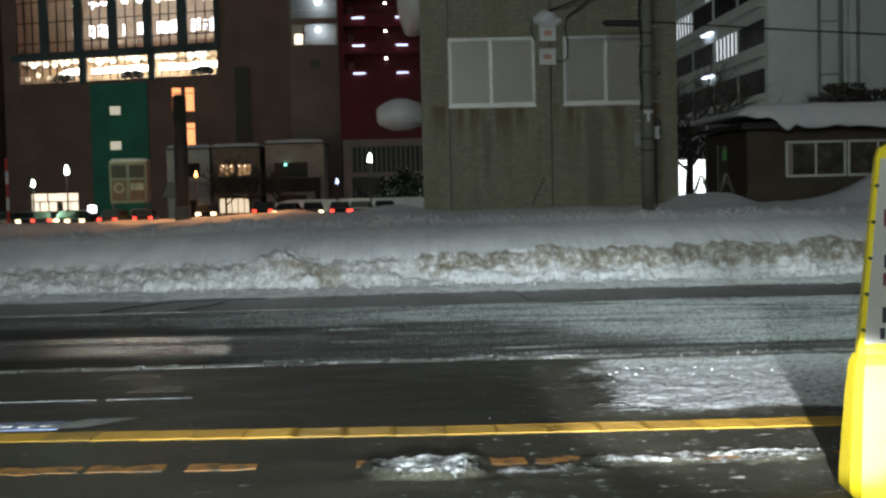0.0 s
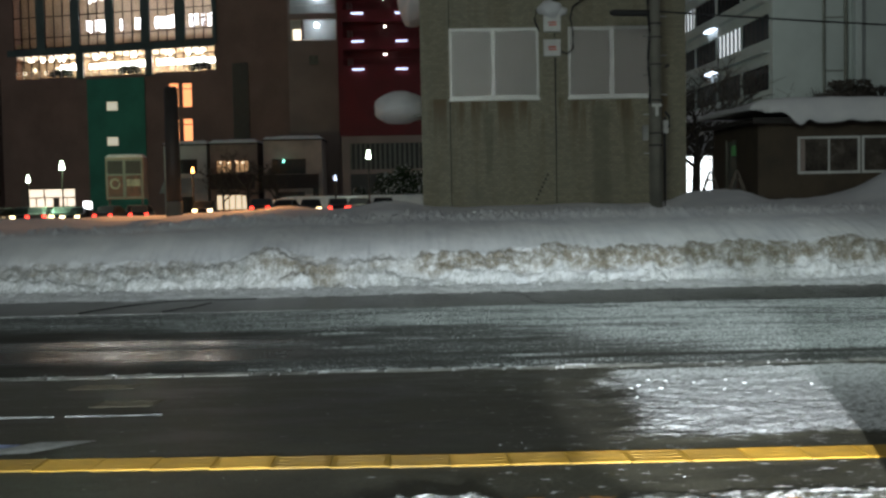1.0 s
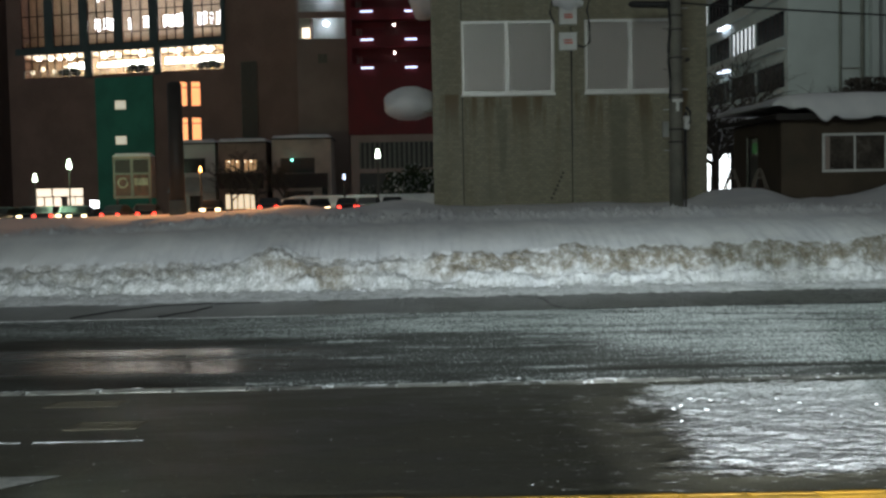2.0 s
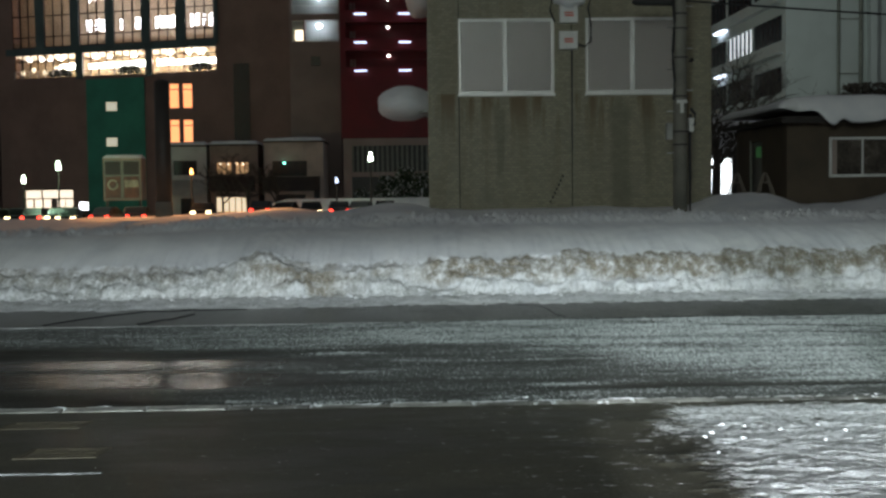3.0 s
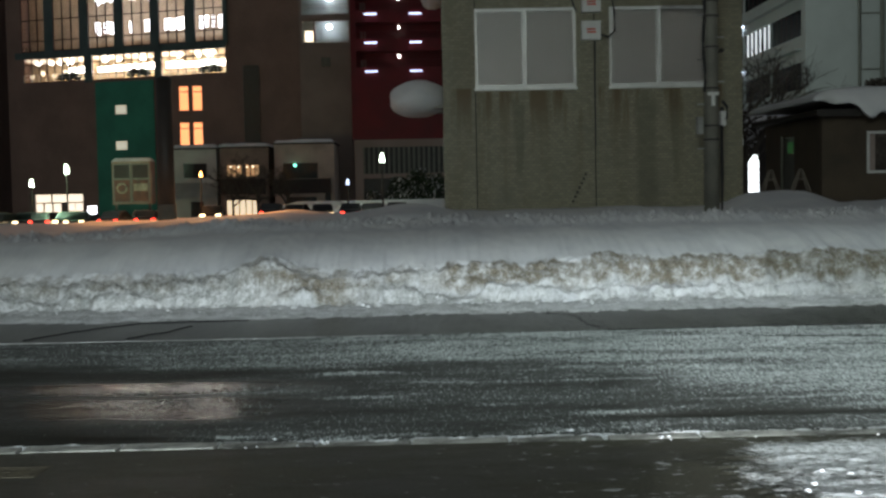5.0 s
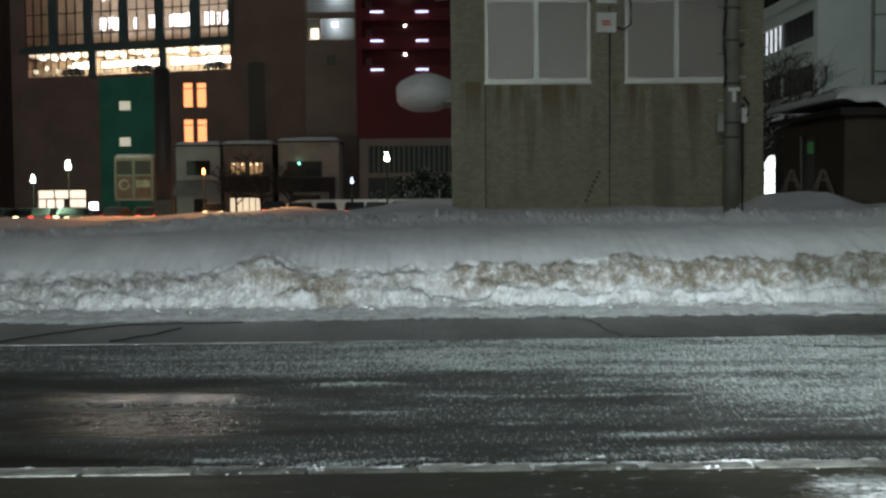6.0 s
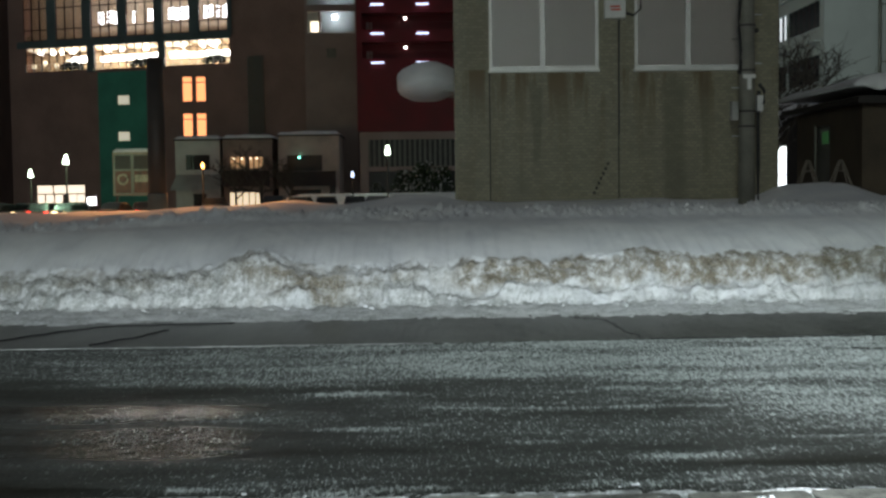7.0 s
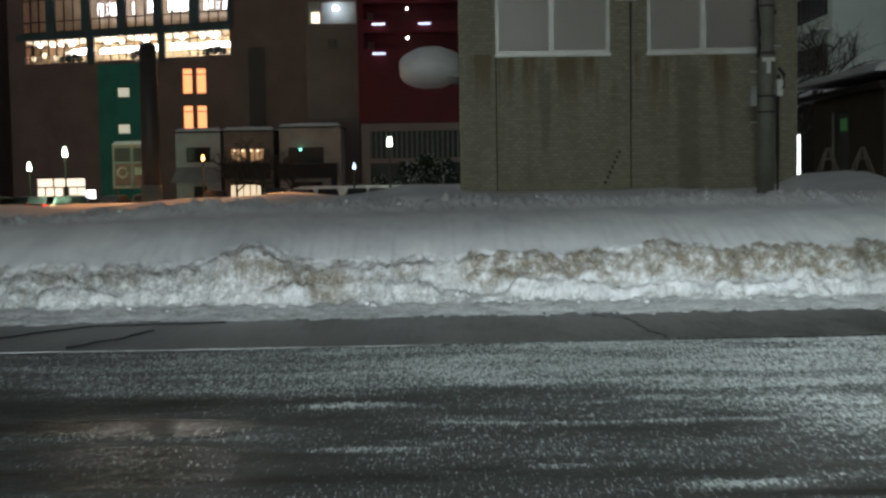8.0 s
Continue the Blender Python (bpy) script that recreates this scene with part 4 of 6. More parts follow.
snow_pillow("canopy_snow", (BX0 - 0.52, BY + 1.5, 3.36), (0.66, 1.1, 0.42), "thick pillow of snow on a side entrance canopy", 1.0)
snow_pillow("roof_snow", (BX0 - 0.12, BY + 2.0, 6.42), (0.42, 1.6, 1.0), "snow overhanging from the office roof edge", 5.0)

# service boxes and their cables on the wall
for x, z, snowy in ((2.86, 5.02, True), (2.85, 4.44, False)):
    b = thing("meter_box", (x, BY, z), "small white service box with a red label on the wall" if not snowy else "white service box with a red label and a snow cap", "service box", "service boxes")
    part("case", boxed(-0.20, 0.20, -0.16, -0.002, 0, 0.38, bevel=0.012), M_WHITE, b)
    part("cover_lip", boxed(-0.21, 0.21, -0.18, -0.14, 0.365, 0.39), M_WHITE, b)
    bm = boxed(-0.10, 0.09, -0.166, -0.161, 0.20, 0.235)
    box(bm, -0.09, 0.10, -0.166, -0.161, 0.14, 0.175)
    part("label", bm, M_RED, b, "red printed bars")
bm = bmesh.new()
lump(bm, (2.80, BY - 0.13, 5.56), 0.27, 4.0, 0.78)
lump(bm, (3.06, BY - 0.1, 5.50), 0.15, 9.0, 0.8)
tagged(part("box_snow", bm, M_SNOW, smooth=True), "round snow cap on a service box", "snow", kind="stuff")
cables = thing("service_cable", (2.9, BY - 0.05, 4.4), "black service cables looping along the tiled wall", "cable")
C = (2.9, BY - 0.05, 4.4)
for pts, r in (
    ([(3.05, BY - 0.10, 4.55), (3.22, BY - 0.07, 4.50), (3.36, BY - 0.06, 4.62), (3.36, BY - 0.06, 5.0), (3.30, BY - 0.06, 5.35), (3.36, BY - 0.08, 5.6), (3.9, BY - 0.5, 6.0), (5.0, 26.34, 6.9)], 0.022),
    ([(2.55, BY - 0.05, 5.05), (2.45, BY - 0.05, 5.3), (2.5, BY - 0.05, 5.55), (2.8, BY - 0.1, 5.72), (3.6, BY - 0.6, 5.95), (4.95, 26.34, 6.5)], 0.024),
    ([(2.95, BY - 0.02, 4.44), (2.94, BY - 0.02, 3.6), (2.94, BY - 0.02, 2.2)], 0.010),
):
    part("cable", local(tube(bmesh.new(), pts, r), C), M_CABLE, cables)

# ---- poles and wires ----
pole = thing("utility_pole", (4.92, 26.3, 0.35), "tall grey concrete utility pole in the snow", "utility pole")
part("shaft", rod(bmesh.new(), (0, 0, 0), (0, 0, 8.5), 0.150, 0.11, 20), M_POLE, pole, smooth=True)
for z in (2.35, 2.62, 3.35, 4.15, 4.75, 5.05):
    part("band", rod(bmesh.new(), (0, 0, z - 0.5), (0, 0, z - 0.5 + 0.04), 0.158, 0.158, 20), M_DARKPOST, pole)
part("riser", tube(bmesh.new(), [(0.19, -0.06, 0), (0.19, -0.06, 1.2), (0.185, -0.07, 2.3), (0.20, -0.08, 2.5)], 0.035, 8), M_CABLE, pole)
part("riser_loop", tube(bmesh.new(), [(0.20, -0.08, 2.2), (0.28, -0.1, 2.3), (0.29, -0.1, 2.5), (0.2, -0.08, 2.62)], 0.03, 8), M_CABLE, pole)
part("side_box", boxed(-0.29, -0.17, -0.10, 0.06, 1.98, 2.32, bevel=0.01), M_CONCRETE, pole)
part("side_box", boxed(0.16, 0.27, -0.12, 0.05, 2.14, 2.42, bevel=0.01), M_WHITE, pole, "white junction box")
bm = boxed(-0.11, 0.11, -0.19, -0.175, 2.72, 2.79)
box(bm, -0.035, 0.035, -0.19, -0.175, 2.52, 2.72)
part("plate", bm, M_WHITE, pole, "white number plate")
for k, z in enumerate(span(1.7, 5.6, 0.45)):
    s = 1 if k % 2 else -1
    part("step_bolt", rod(bmesh.new(), (s * 0.13, 0, z), (s * 0.27, 0, z), 0.012, n=6), M_STEEL, pole)
part("cable_run", tube(bmesh.new(), [(-0.15 + 0.02 * math.sin(k), -0.08, 2.8 + 0.2 * k) for k in range(16)], 0.028, 6), M_CABLE, pole)
closure = part("splice_closure", rod(bmesh.new(), (-0.92, 0.0, 4.83), (-0.12, 0.0, 4.81), 0.075, 0.075, 14), M_CABLE, pole, "black cable splice closure")
part("closure_cap", rod(bmesh.new(), (-1.0, 0, 4.835), (-0.92, 0, 4.83), 0.03, 0.075, 14), M_CABLE, closure)
wires = thing("overhead_wires", (4.98, 26.3, 5.33), "sagging black overhead wires on a utility pole", "overhead wire")
W0 = (4.98, 26.3, 5.33)
for a, b, d, r in (((4.98, 26.25, 5.19), (33.0, 26.6, 4.35), 0.35, 0.022), ((4.98, 26.25, 7.2), (33.0, 26.6, 7.0), 0.4, 0.018), ((4.98, 26.25, 7.2), (-30.0, 26.0, 7.6), 0.4, 0.018)):
    part("wire", local(tube(bmesh.new(), sag(a, b, d), r, 6), W0), M_CABLE, wires)

post = thing("steel_post", (-6.90, 31.7, 0.25), "thick dark post with a pale collar at its foot", "post")
part("shaft", rod(bmesh.new(), (0, 0, 0), (0, 0, 3.86), 0.205, 0.185, 20), M_DARKPOST, post, smooth=True)
part("collar", rod(bmesh.new(), (0, 0, 0.1), (0, 0, 0.88), 0.222, 0.218, 20), M_POLE, post, "scuffed grey guard sleeve", True)
part("cap", rod(bmesh.new(), (0, 0, 3.86), (0, 0, 3.93), 0.20, 0.12, 16), M_DARKPOST, post)

marker = thing("snow_pole", (-9.20, 24.3, 0.62), "red and white striped snow marker pole", "snow pole")
for k in range(6):
    part("stripe", rod(bmesh.new(), (0, 0, 0.28 * k), (0, 0, 0.28 * (k + 1)), 0.035, n=10), M_REDPLASTIC if k % 2 else M_WHITE, marker)

# ---- brown hut with a snow-laden roof ----
hut = thing("hut", (11.06, 31.5, 0.22), "low brown hut under a thick snow-covered roof", "hut")
H0 = Vector((11.0, 31.5, 0.4))
hw = [(9.13, 10.66, 1.74, 2.62), (10.76, 12.3, 1.74, 2.62)]
part("wall", local(pierced(bmesh.new(), 8.10, 15.0, 0.3, 2.998, 0.16, hw, Matrix.Translation((0, 29.4, 0))), H0), M_HUT, hut)
door = (31.35, 32.35, 0.9, 2.66)
turned = Matrix.Translation((8.10, 0, 0)) @ Matrix(((0, 1, 0, 0), (1, 0, 0, 0), (0, 0, 1, 0), (0, 0, 0, 1)))
part("wall", local(pierced(bmesh.new(), 29.57, 33.5, 0.3, 2.998, 0.16, [door], turned), H0), M_HUT, hut)
part("wall", local(boxed(8.1, 15.0, 33.51, 33.67, 0.3, 2.998), H0), M_HUT, hut)
part("floor", local(boxed(8.27, 14.9, 29.57, 33.4, 0.6, 0.7), H0), M_HUTDARK, hut)
for x0, x1, z0, z1 in hw:
    m = (x0 + x1) / 2
    win = part("window", local(pierced(bmesh.new(), x0 - 0.03, x1 + 0.03, z0 - 0.03, z1 + 0.03, 0.08, [(x0 + 0.03, m - 0.02, z0 + 0.035, z1 - 0.03), (m + 0.02, x1 - 0.03, z0 + 0.035, z1 - 0.03)], Matrix.Translation((0, 29.365, 0))), H0), M_FRAME, hut, "white framed sliding window")
    for a, b in ((x0 + 0.03, m - 0.02), (m + 0.02, x1 - 0.03)):
        part("pane", local(boxed(a, b, 29.40, 29.406, z0 + 0.035, z1 - 0.03), H0), M_HUTPANE, win)
part("curtain", local(boxed(9.17, 9.29, 29.385, 29.397, 1.78, 2.58), H0), M_GREYWALL, hut)
leaf = part("door", local(boxed(8.14, 8.19, 31.37, 32.33, 0.92, 2.64), H0), M_DARKGLASS, hut, "dark glazed door")
part("door_frame", local(boxed(8.085, 8.12, 32.33, 32.38, 0.9, 2.70), H0), M_LOUVRE, leaf)
# the green reflection in the glass is added as a glowing panel
part("exit_light", local(boxed(8.125, 8.138, 31.55, 31.95, 2.25, 2.52), H0), G_REFLECT, leaf, "glowing panel standing in for a green reflection in the door glass")
part("roof", local(boxed(7.80, 15.3, 28.78, 34.0, 3.0, 3.12, bevel=0.01), H0), M_HUTDARK, hut)
part("eaves_board", local(boxed(7.78, 15.32, 28.74, 28.778, 2.96, 3.10), H0), M_HUTDARK, hut)


def hut_snow():
    """One thick slab over the whole roof; from the corner on it has slid out and hangs over the eaves in folds."""
    xs, ys = span(7.74, 15.4, 0.07), [28.42, 28.45, 28.50, 28.58] + span(28.70, 34.05, 0.15)
    x_end, y_end = xs[-1], ys[-1]

    def droop(x):
        d = 0.10 + 0.27 * smooth((x - 8.40) / 0.55) + 0.035 * math.sin(x * 2.3) + 0.06 * fbm(x * 1.6, 8.0)
        return max(0.0, d - 0.13 * bump_at(x, 9.15, 0.14)) * smooth((x - 7.95) / 0.16)

    def front(x):
        return 28.42 + 0.34 * (1 - smooth((x - 7.9) / 0.3))

    bm = bmesh.new()
    top, low = [], []
    for j, y in enumerate(ys):
        row_t, row_l = [], []
        for x in xs:
            yy = max(y, front(x) + 0.02 * j) if j < 8 else y
            side = min(x - xs[0], x_end - x, y_end - y)
            rim = max(0.0, min(1.0, side / 0.35)) ** 0.5
            lip = (0.05, 0.45, 0.72, 0.90)[j] if j < 4 else 1.0
            thick = (0.21 + 0.06 * smooth((x - 7.9) / 0.9)) * (1 + 0.12 * fbm(x * 0.8, y * 0.8, 2.0))
            fall = droop(x) * (1.0, 0.97, 0.9, 0.75)[j] if j < 4 else 0.0
            base = 3.125 - fall
            layer = 0.02 * math.sin(y * 30) if j < 4 else 0.0
            row_l.append(bm.verts.new((x, yy + (0.03 if j == 0 else 0.0), base)))
            row_t.append(bm.verts.new((x, yy + layer, base + 0.01 + (thick + fall) * rim * lip)))
        top.append(row_t)
        low.append(row_l)
    n, m = len(ys), len(xs)
    for i in range(n - 1):
        for k in range(m - 1):
            bm.faces.new((top[i][k], top[i][k + 1], top[i + 1][k + 1], top[i + 1][k]))
            bm.faces.new((low[i][k], low[i + 1][k], low[i + 1][k + 1], low[i][k + 1]))
    for k in range(m - 1):
        bm.faces.new((low[0][k], low[0][k + 1], top[0][k + 1], top[0][k]))
        bm.faces.new((top[-1][k], top[-1][k + 1], low[-1][k + 1], low[-1][k]))
    for i in range(n - 1):
        bm.faces.new((top[i][0], top[i + 1][0], low[i + 1][0], low[i][0]))
        bm.faces.new((low[i][-1], low[i + 1][-1], top[i + 1][-1], top[i][-1]))
    return bm


tagged(part("hut_roof_snow", hut_snow(), M_SNOW, smooth=True), "thick snow slab drooping over the hut eaves", "snow", kind="stuff")
for x, y in ((6.66, 28.25), (7.22, 28.0)):
    t = thing("trestle", (x, y, field_z(x, y) - 0.02), "small weathered timber trestle standing in snow", "trestle", "trestles")
    for s in (-1, 1):
        for d in (-0.12, 0.12):
            part("leg", rod(bmesh.new(), (s * 0.19, d, -0.05), (s * 0.02, d * 0.2, 0.46), 0.020, n=6), M_TIMBER, t)
    part("cross_bar", rod(bmesh.new(), (-0.11, -0.07, 0.25), (0.11, -0.07, 0.25), 0.018, n=6), M_TIMBER, t)

# ---- apartment block and the low dark building beyond the hut ----
apt = thing("apartment_block", (30.75, 95.0, -0.9), "pale apartment block with long window bands", "apartment building")
A0 = Vector((30.0, 95.0, -0.4))
part("wall", local(boxed(22.0, 42.0, 75.0, 75.3, -0.4, 30), A0), M_APT, apt)
bands = []
for k in range(9):
    z0 = 7.75 - 3.24 * 2 + 3.24 * k
    for y in (75.8 + 6.55 * i for i in range(9)):
        bands.append((y, y + 6.2, z0, z0 + 1.62))
turned = Matrix.Translation((22.0, 0, 0)) @ Matrix(((0, 1, 0, 0), (1, 0, 0, 0), (0, 0, 1, 0), (0, 0, 0, 1)))
bm = pierced(bmesh.new(), 75.31, 136, -0.4, 30, 0.3, bands, turned)
part("wall", local(bm, A0), M_APT, apt)
part("wall", local(boxed(22.31, 42.0, 135.7, 136.0, -0.4, 30), A0), M_APT, apt)
part("wall", local(boxed(41.7, 42.0, 75.31, 135.6, -0.4, 30), A0), M_APT, apt)
part("roof", local(boxed(21.9, 42.1, 74.9, 136.1, 30, 30.3), A0), M_CONCRETE, apt)
for i, (y0, y1, z0, z1) in enumerate(bands):
    if z1 > 17 or z0 < 1 or y0 > 112:
        continue
    lit = (abs(y0 - 82.35) < 1 and abs(z0 - 10.99) < 0.5) or (abs(y0 - 95.45) < 1 and abs(z0 - 14.2) < 0.5)
    win = part("window", local(boxed(22.18, 22.22, y0, y1, z0, z1), A0), G_FLAT if lit else M_APTDARK, apt, "lit window band" if lit else "dark window band")
    bm = bmesh.new()
    for y in span(y0, y1, 1.03):
        box(bm, 22.08, 22.17, y - 0.14, y + 0.14, z0, z1)
    part("mullion", local(bm, A0), M_APTDARK, win)
for k in range(9):
    z = 6.95 - 3.24 * 2 + 3.24 * k
    part("ledge", local(boxed(21.55, 21.995, 75.6, 135, z - 0.10, z), A0), M_APT, apt, "pale concrete ledge")
    if 0 < z < 17:
        for y in (88.5, 103.0, 117.0):
            part("corridor_lamp", local(boxed(21.62, 21.95, y, y + 2.4, z - 0.2, z - 0.102), A0), G_STAIR, apt)
for x, r in ((25.25, 0.09), (26.65, 0.12)):
    part("downpipe", local(rod(bmesh.new(), (x, 74.88, -0.3), (x, 74.88, 30), r, n=10), A0), M_LOUVRE, apt)
for z in span(2.0, 29, 3.2):
    part("pipe_tie", local(boxed(25.25, 26.65, 74.9, 74.96, z, z + 0.07), A0), M_LOUVRE, apt)
part("fin", local(boxed(27.1, 27.5, 74.4, 74.99, -0.4, 30), A0), M_APT, apt)

# added unseen spot that brightens the dark apartment walls
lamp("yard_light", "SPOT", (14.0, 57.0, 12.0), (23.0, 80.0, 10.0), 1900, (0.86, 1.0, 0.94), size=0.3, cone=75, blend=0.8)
lodge = thing("entrance_hall", (15.5, 62.0, -0.8), "low dark flat-roofed building behind the hut", "building")
L0 = Vector((15.0, 62.0, -0.4))
part("wall", local(pierced(bmesh.new(), 9.0, 21.5, -0.4, 4.6, 0.3, [], Matrix.Translation((0, 60, 0))), L0), M_HUTDARK, lodge)
part("roof", local(boxed(8.8, 21.7, 59.6, 66, 4.6, 4.8), L0), M_HUTDARK, lodge)
tagged(part("lodge_snow", snow_cap(bmesh.new(), 9.3, 22.2, 59.6, 66, 4.41, 0.6, 4.0, 0.5, 0.1), M_SNOW, smooth=True), "snow on the roof of a low building", "snow", kind="stuff")


# lit vending machine behind the hut
vend = thing("vending_machine", (8.78, 38.0, 0.42), "brightly lit white vending machine standing in the snow", "vending machine")
part("cabinet", boxed(-0.46, 0.46, 0.02, 0.75, 0, 1.83, bevel=0.02), M_WHITE, vend)
part("display", boxed(-0.43, 0.43, -0.01, 0.018, 0.62, 1.78), G_VEND, vend, "glowing product window")
part("lower_panel", boxed(-0.43, 0.43, -0.01, 0.018, 0.06, 0.58), G_VEND, vend, "glowing lower panel")
for z in (0.98, 1.36):
    part("shelf", boxed(-0.43, 0.43, -0.03, -0.012, z, z + 0.035), M_FRAME, vend)
part("pick_up_flap", boxed(-0.3, 0.3, -0.03, -0.012, 0.16, 0.34), M_DARKGLASS, vend)
for x in (-0.4, 0.4):
    part("foot", boxed(x - 0.06, x + 0.06, 0.1, 0.6, -0.08, 0), M_HUTDARK, vend)

# ---- bare trees and shrubs ----
def bare_tree(at, height, seed, label, spread=0.5, depth=5, thick=0.09, snowy=False, taper=0.62):
    rng = random.Random(seed)
    t = thing("bare_tree", at, label, "tree", "bare trees")
    trunk, twigs, snow = bmesh.new(), bmesh.new(), bmesh.new()

    def grow(p, d, length, r, level):
        q = p + d * length
        rod(trunk if level < 2 else twigs, p, q, r, r * 0.68, 7 if level < 2 else 4)
        if snowy and level >= 2 and abs(d.z) < 0.8 and rng.random() < 0.6:
            rod(snow, p + Vector((0, 0, r * 1.2)), q + Vector((0, 0, r * 1.2)), r * 1.3, r, 5)
        if level >= depth:
            return
        for k in range(3 if level else 4):
            side = Vector((rng.uniform(-1, 1), rng.uniform(-1, 1), rng.uniform(-0.15, 0.8))).normalized()
            grow(p.lerp(q, rng.uniform(0.55, 1.0)), (d * (1 - spread) + side * spread * 1.25).normalized(), length * rng.uniform(0.58, 0.8), r * (0.62 if level else taper), level + 1)

    grow(Vector((0, 0, 0)), Vector((rng.uniform(-0.08, 0.08), 0, 1)).normalized(), height * 0.36, thick, 0)
    part("trunk", trunk, M_BARK, t)
    part("crown", twigs, M_BARK, t, "leafless fine twigs")
    if snowy:
        tagged(part("snow_load", snow, M_SNOW, t), "snow lying along the branches", kind="stuff")
    return t


bare_tree((8.24, 36.2, 0.42), 5.6, 19, "dark leafless tree in front of a lit vending machine", 0.5, 5, 0.155, taper=0.36)
bare_tree((9.3, 43.0, 0.1), 7.6, 11, "leafless tree with fine bare twigs behind the hut", 0.55, 5, 0.075)
bare_tree((11.0, 47.0, -0.2), 7.0, 12, "leafless tree with snow on its branches behind the hut", 0.55, 5, 0.07, True)
bare_tree((8.2, 50.0, -0.3), 6.0, 13, "leafless tree with fine bare twigs beyond the hut", 0.55, 5, 0.07)
bare_tree((-16.4, 118, far_z(118)), 8.0, 14, "leafless street tree in front of small shops", 0.6, 5, 0.16)
bare_tree((-14.0, 120, far_z(120)), 7.2, 15, "leafless street tree in front of small shops", 0.6, 5, 0.14)
bare_tree((-19.0, 119, far_z(119)), 7.0, 16, "leafless street tree in front of small shops", 0.6, 5, 0.14)


def shrub(at, size, seed, label, snowy=True, leaf=M_LEAF, fine=1.0):
    rng = random.Random(seed)
    t = thing("shrub", at, label, "shrub", "shrubs")
    bm, sn = bmesh.new(), bmesh.new()
    for k in range(int(420 * size / fine)):
        a, h, r = rng.uniform(0, 6.283), rng.random(), rng.random() ** 0.5
        w = size * (1 - 0.75 * h) * r
        p = Vector((w * math.cos(a), w * math.sin(a), 0.1 + h * size * 1.7))
        s = size * rng.uniform(0.05, 0.12) * fine
        e = Euler((rng.uniform(-1, 1), rng.uniform(-1, 1), a)).to_matrix()
        target = sn if snowy and rng.random() < 0.16 else bm
        target.faces.new([target.verts.new(p + e @ Vector(c)) for c in ((-s, 0, 0), (0, -s * 0.4, s * 0.1), (s, 0, 0), (0, s * 0.4, -s * 0.1))])
    rod(bm, (0, 0, 0), (0, 0, size * 1.3), 0.05 * size, 0.02, 6)
    part("foliage", bm, leaf, t)
    if snowy:
        tagged(part("snow_load", sn, M_SNOW, t), "snow on the foliage", kind="stuff")


for i, (x, y, s) in enumerate(((-3.9, 106, 1.7), (-2.2, 107, 2.0), (-0.6, 106, 1.8), (-6.2, 108, 1.2), (-3.0, 104, 1.1))):
    shrub((x + 1.2, y, far_z(y)), s * 1.25, 40 + i, "dark evergreen shrub dusted with snow")
for i, (x, y, h) in enumerate(((20.9, 62, 6.6), (22.2, 63, 7.4), (23.6, 62, 7.0), (25.0, 63, 7.6), (19.4, 63, 5.8))):
    bare_tree((x, y, far_z(y)), h, 70 + i, "thin leafless bush behind a snowy roof", 0.42, 5, 0.06)

for i, (x, y, s) in enumerate(((24.3, 64.5, 4.0), (25.6, 65.5, 4.5), (27.0, 64.5, 4.2))):
    shrub((x, y + 4, far_z(y)), s, 90 + i, "dark dense bush behind a snowy roof", False, M_BARK, 0.5)

# ---- the large glazed building far across the square ----
GY = 150.0
hall = thing("glazed_building", (-33.0, 165.0, -1.50), "large dark brown building with lit glazed upper floors", "building")
K0 = Vector((-35.0, 165.0, -0.42))


def gx(u):
    """Place along the glazed front of a mark u along its measured width."""
    return -51.2 + (u - 28) * 0.0709


UP = [(gx(a), gx(b)) for a, b in ((28, 69), (83, 129), (143, 189), (203, 251), (265, 311), (327, 376))]
LOW = [(gx(a), gx(b)) for a, b in ((31, 136), (148, 257), (268, 379))]
holes = [(a, b, 20.75, 30.5) for a, b in UP] + [(a, b, 16.95, 19.85) for a, b in LOW]
STORE = (-51.0, -44.3, -0.42, 3.3)
ORANGE = [(a, a + 1.12, z, z + 2.95) for a in (-32.15, -30.5) for z in (13.08, 8.62)]
WHITE = [(-40.0, -38.55, 12.72, 13.9), (-40.05, -38.6, 8.35, 9.5)]
part("wall", local(pierced(bmesh.new(), -53.0, -17.2, -0.42, 36, 0.6, holes + [STORE] + ORANGE, Matrix.Translation((0, GY, 0))), K0), M_BROWN, hall)
part("wall", local(boxed(-53.0, -52.4, GY + 0.61, 178, -0.42, 36), K0), M_BROWN, hall)
part("wall", local(boxed(-17.8, -17.2, GY + 0.61, 178, -0.42, 36), K0), M_BROWN, hall)
part("wall", local(boxed(-53.0, -17.2, 178, 178.6, -0.42, 36), K0), M_BROWN, hall)
part("roof", local(boxed(-53.2, -17.1, GY - 0.2, 178.8, 36, 36.5), K0), M_BROWN, hall)
# glowing panels added under the slabs to brighten the rooms
for z in (19.95, 30.55):
    for x in span(-51.5, -27, 4.2)[:-1]:
        part("ceiling_light", local(boxed(x, x + 3.0, GY + 1.5, 156, z, z + 0.1), K0), G_CEILING, hall, "added glowing panel that brightens the lit floors")
part("back_wall", local(boxed(-52.3, -25.5, 157.0, 157.3, 16.3, 31.0), K0), M_INTERIOR, hall, "beige inner wall of the lit floors")
for z in (16.4, 20.1, 30.7):
    part("floor_slab", local(boxed(-52.3, -25.5, GY + 0.62, 157, z, z + 0.45), K0), M_INTERIOR, hall)
part("gallery_front", local(boxed(-52.0, -25.6, 153.8, 153.9, 20.8, 21.9), K0), M_INTERIOR, hall, "beige gallery parapet")
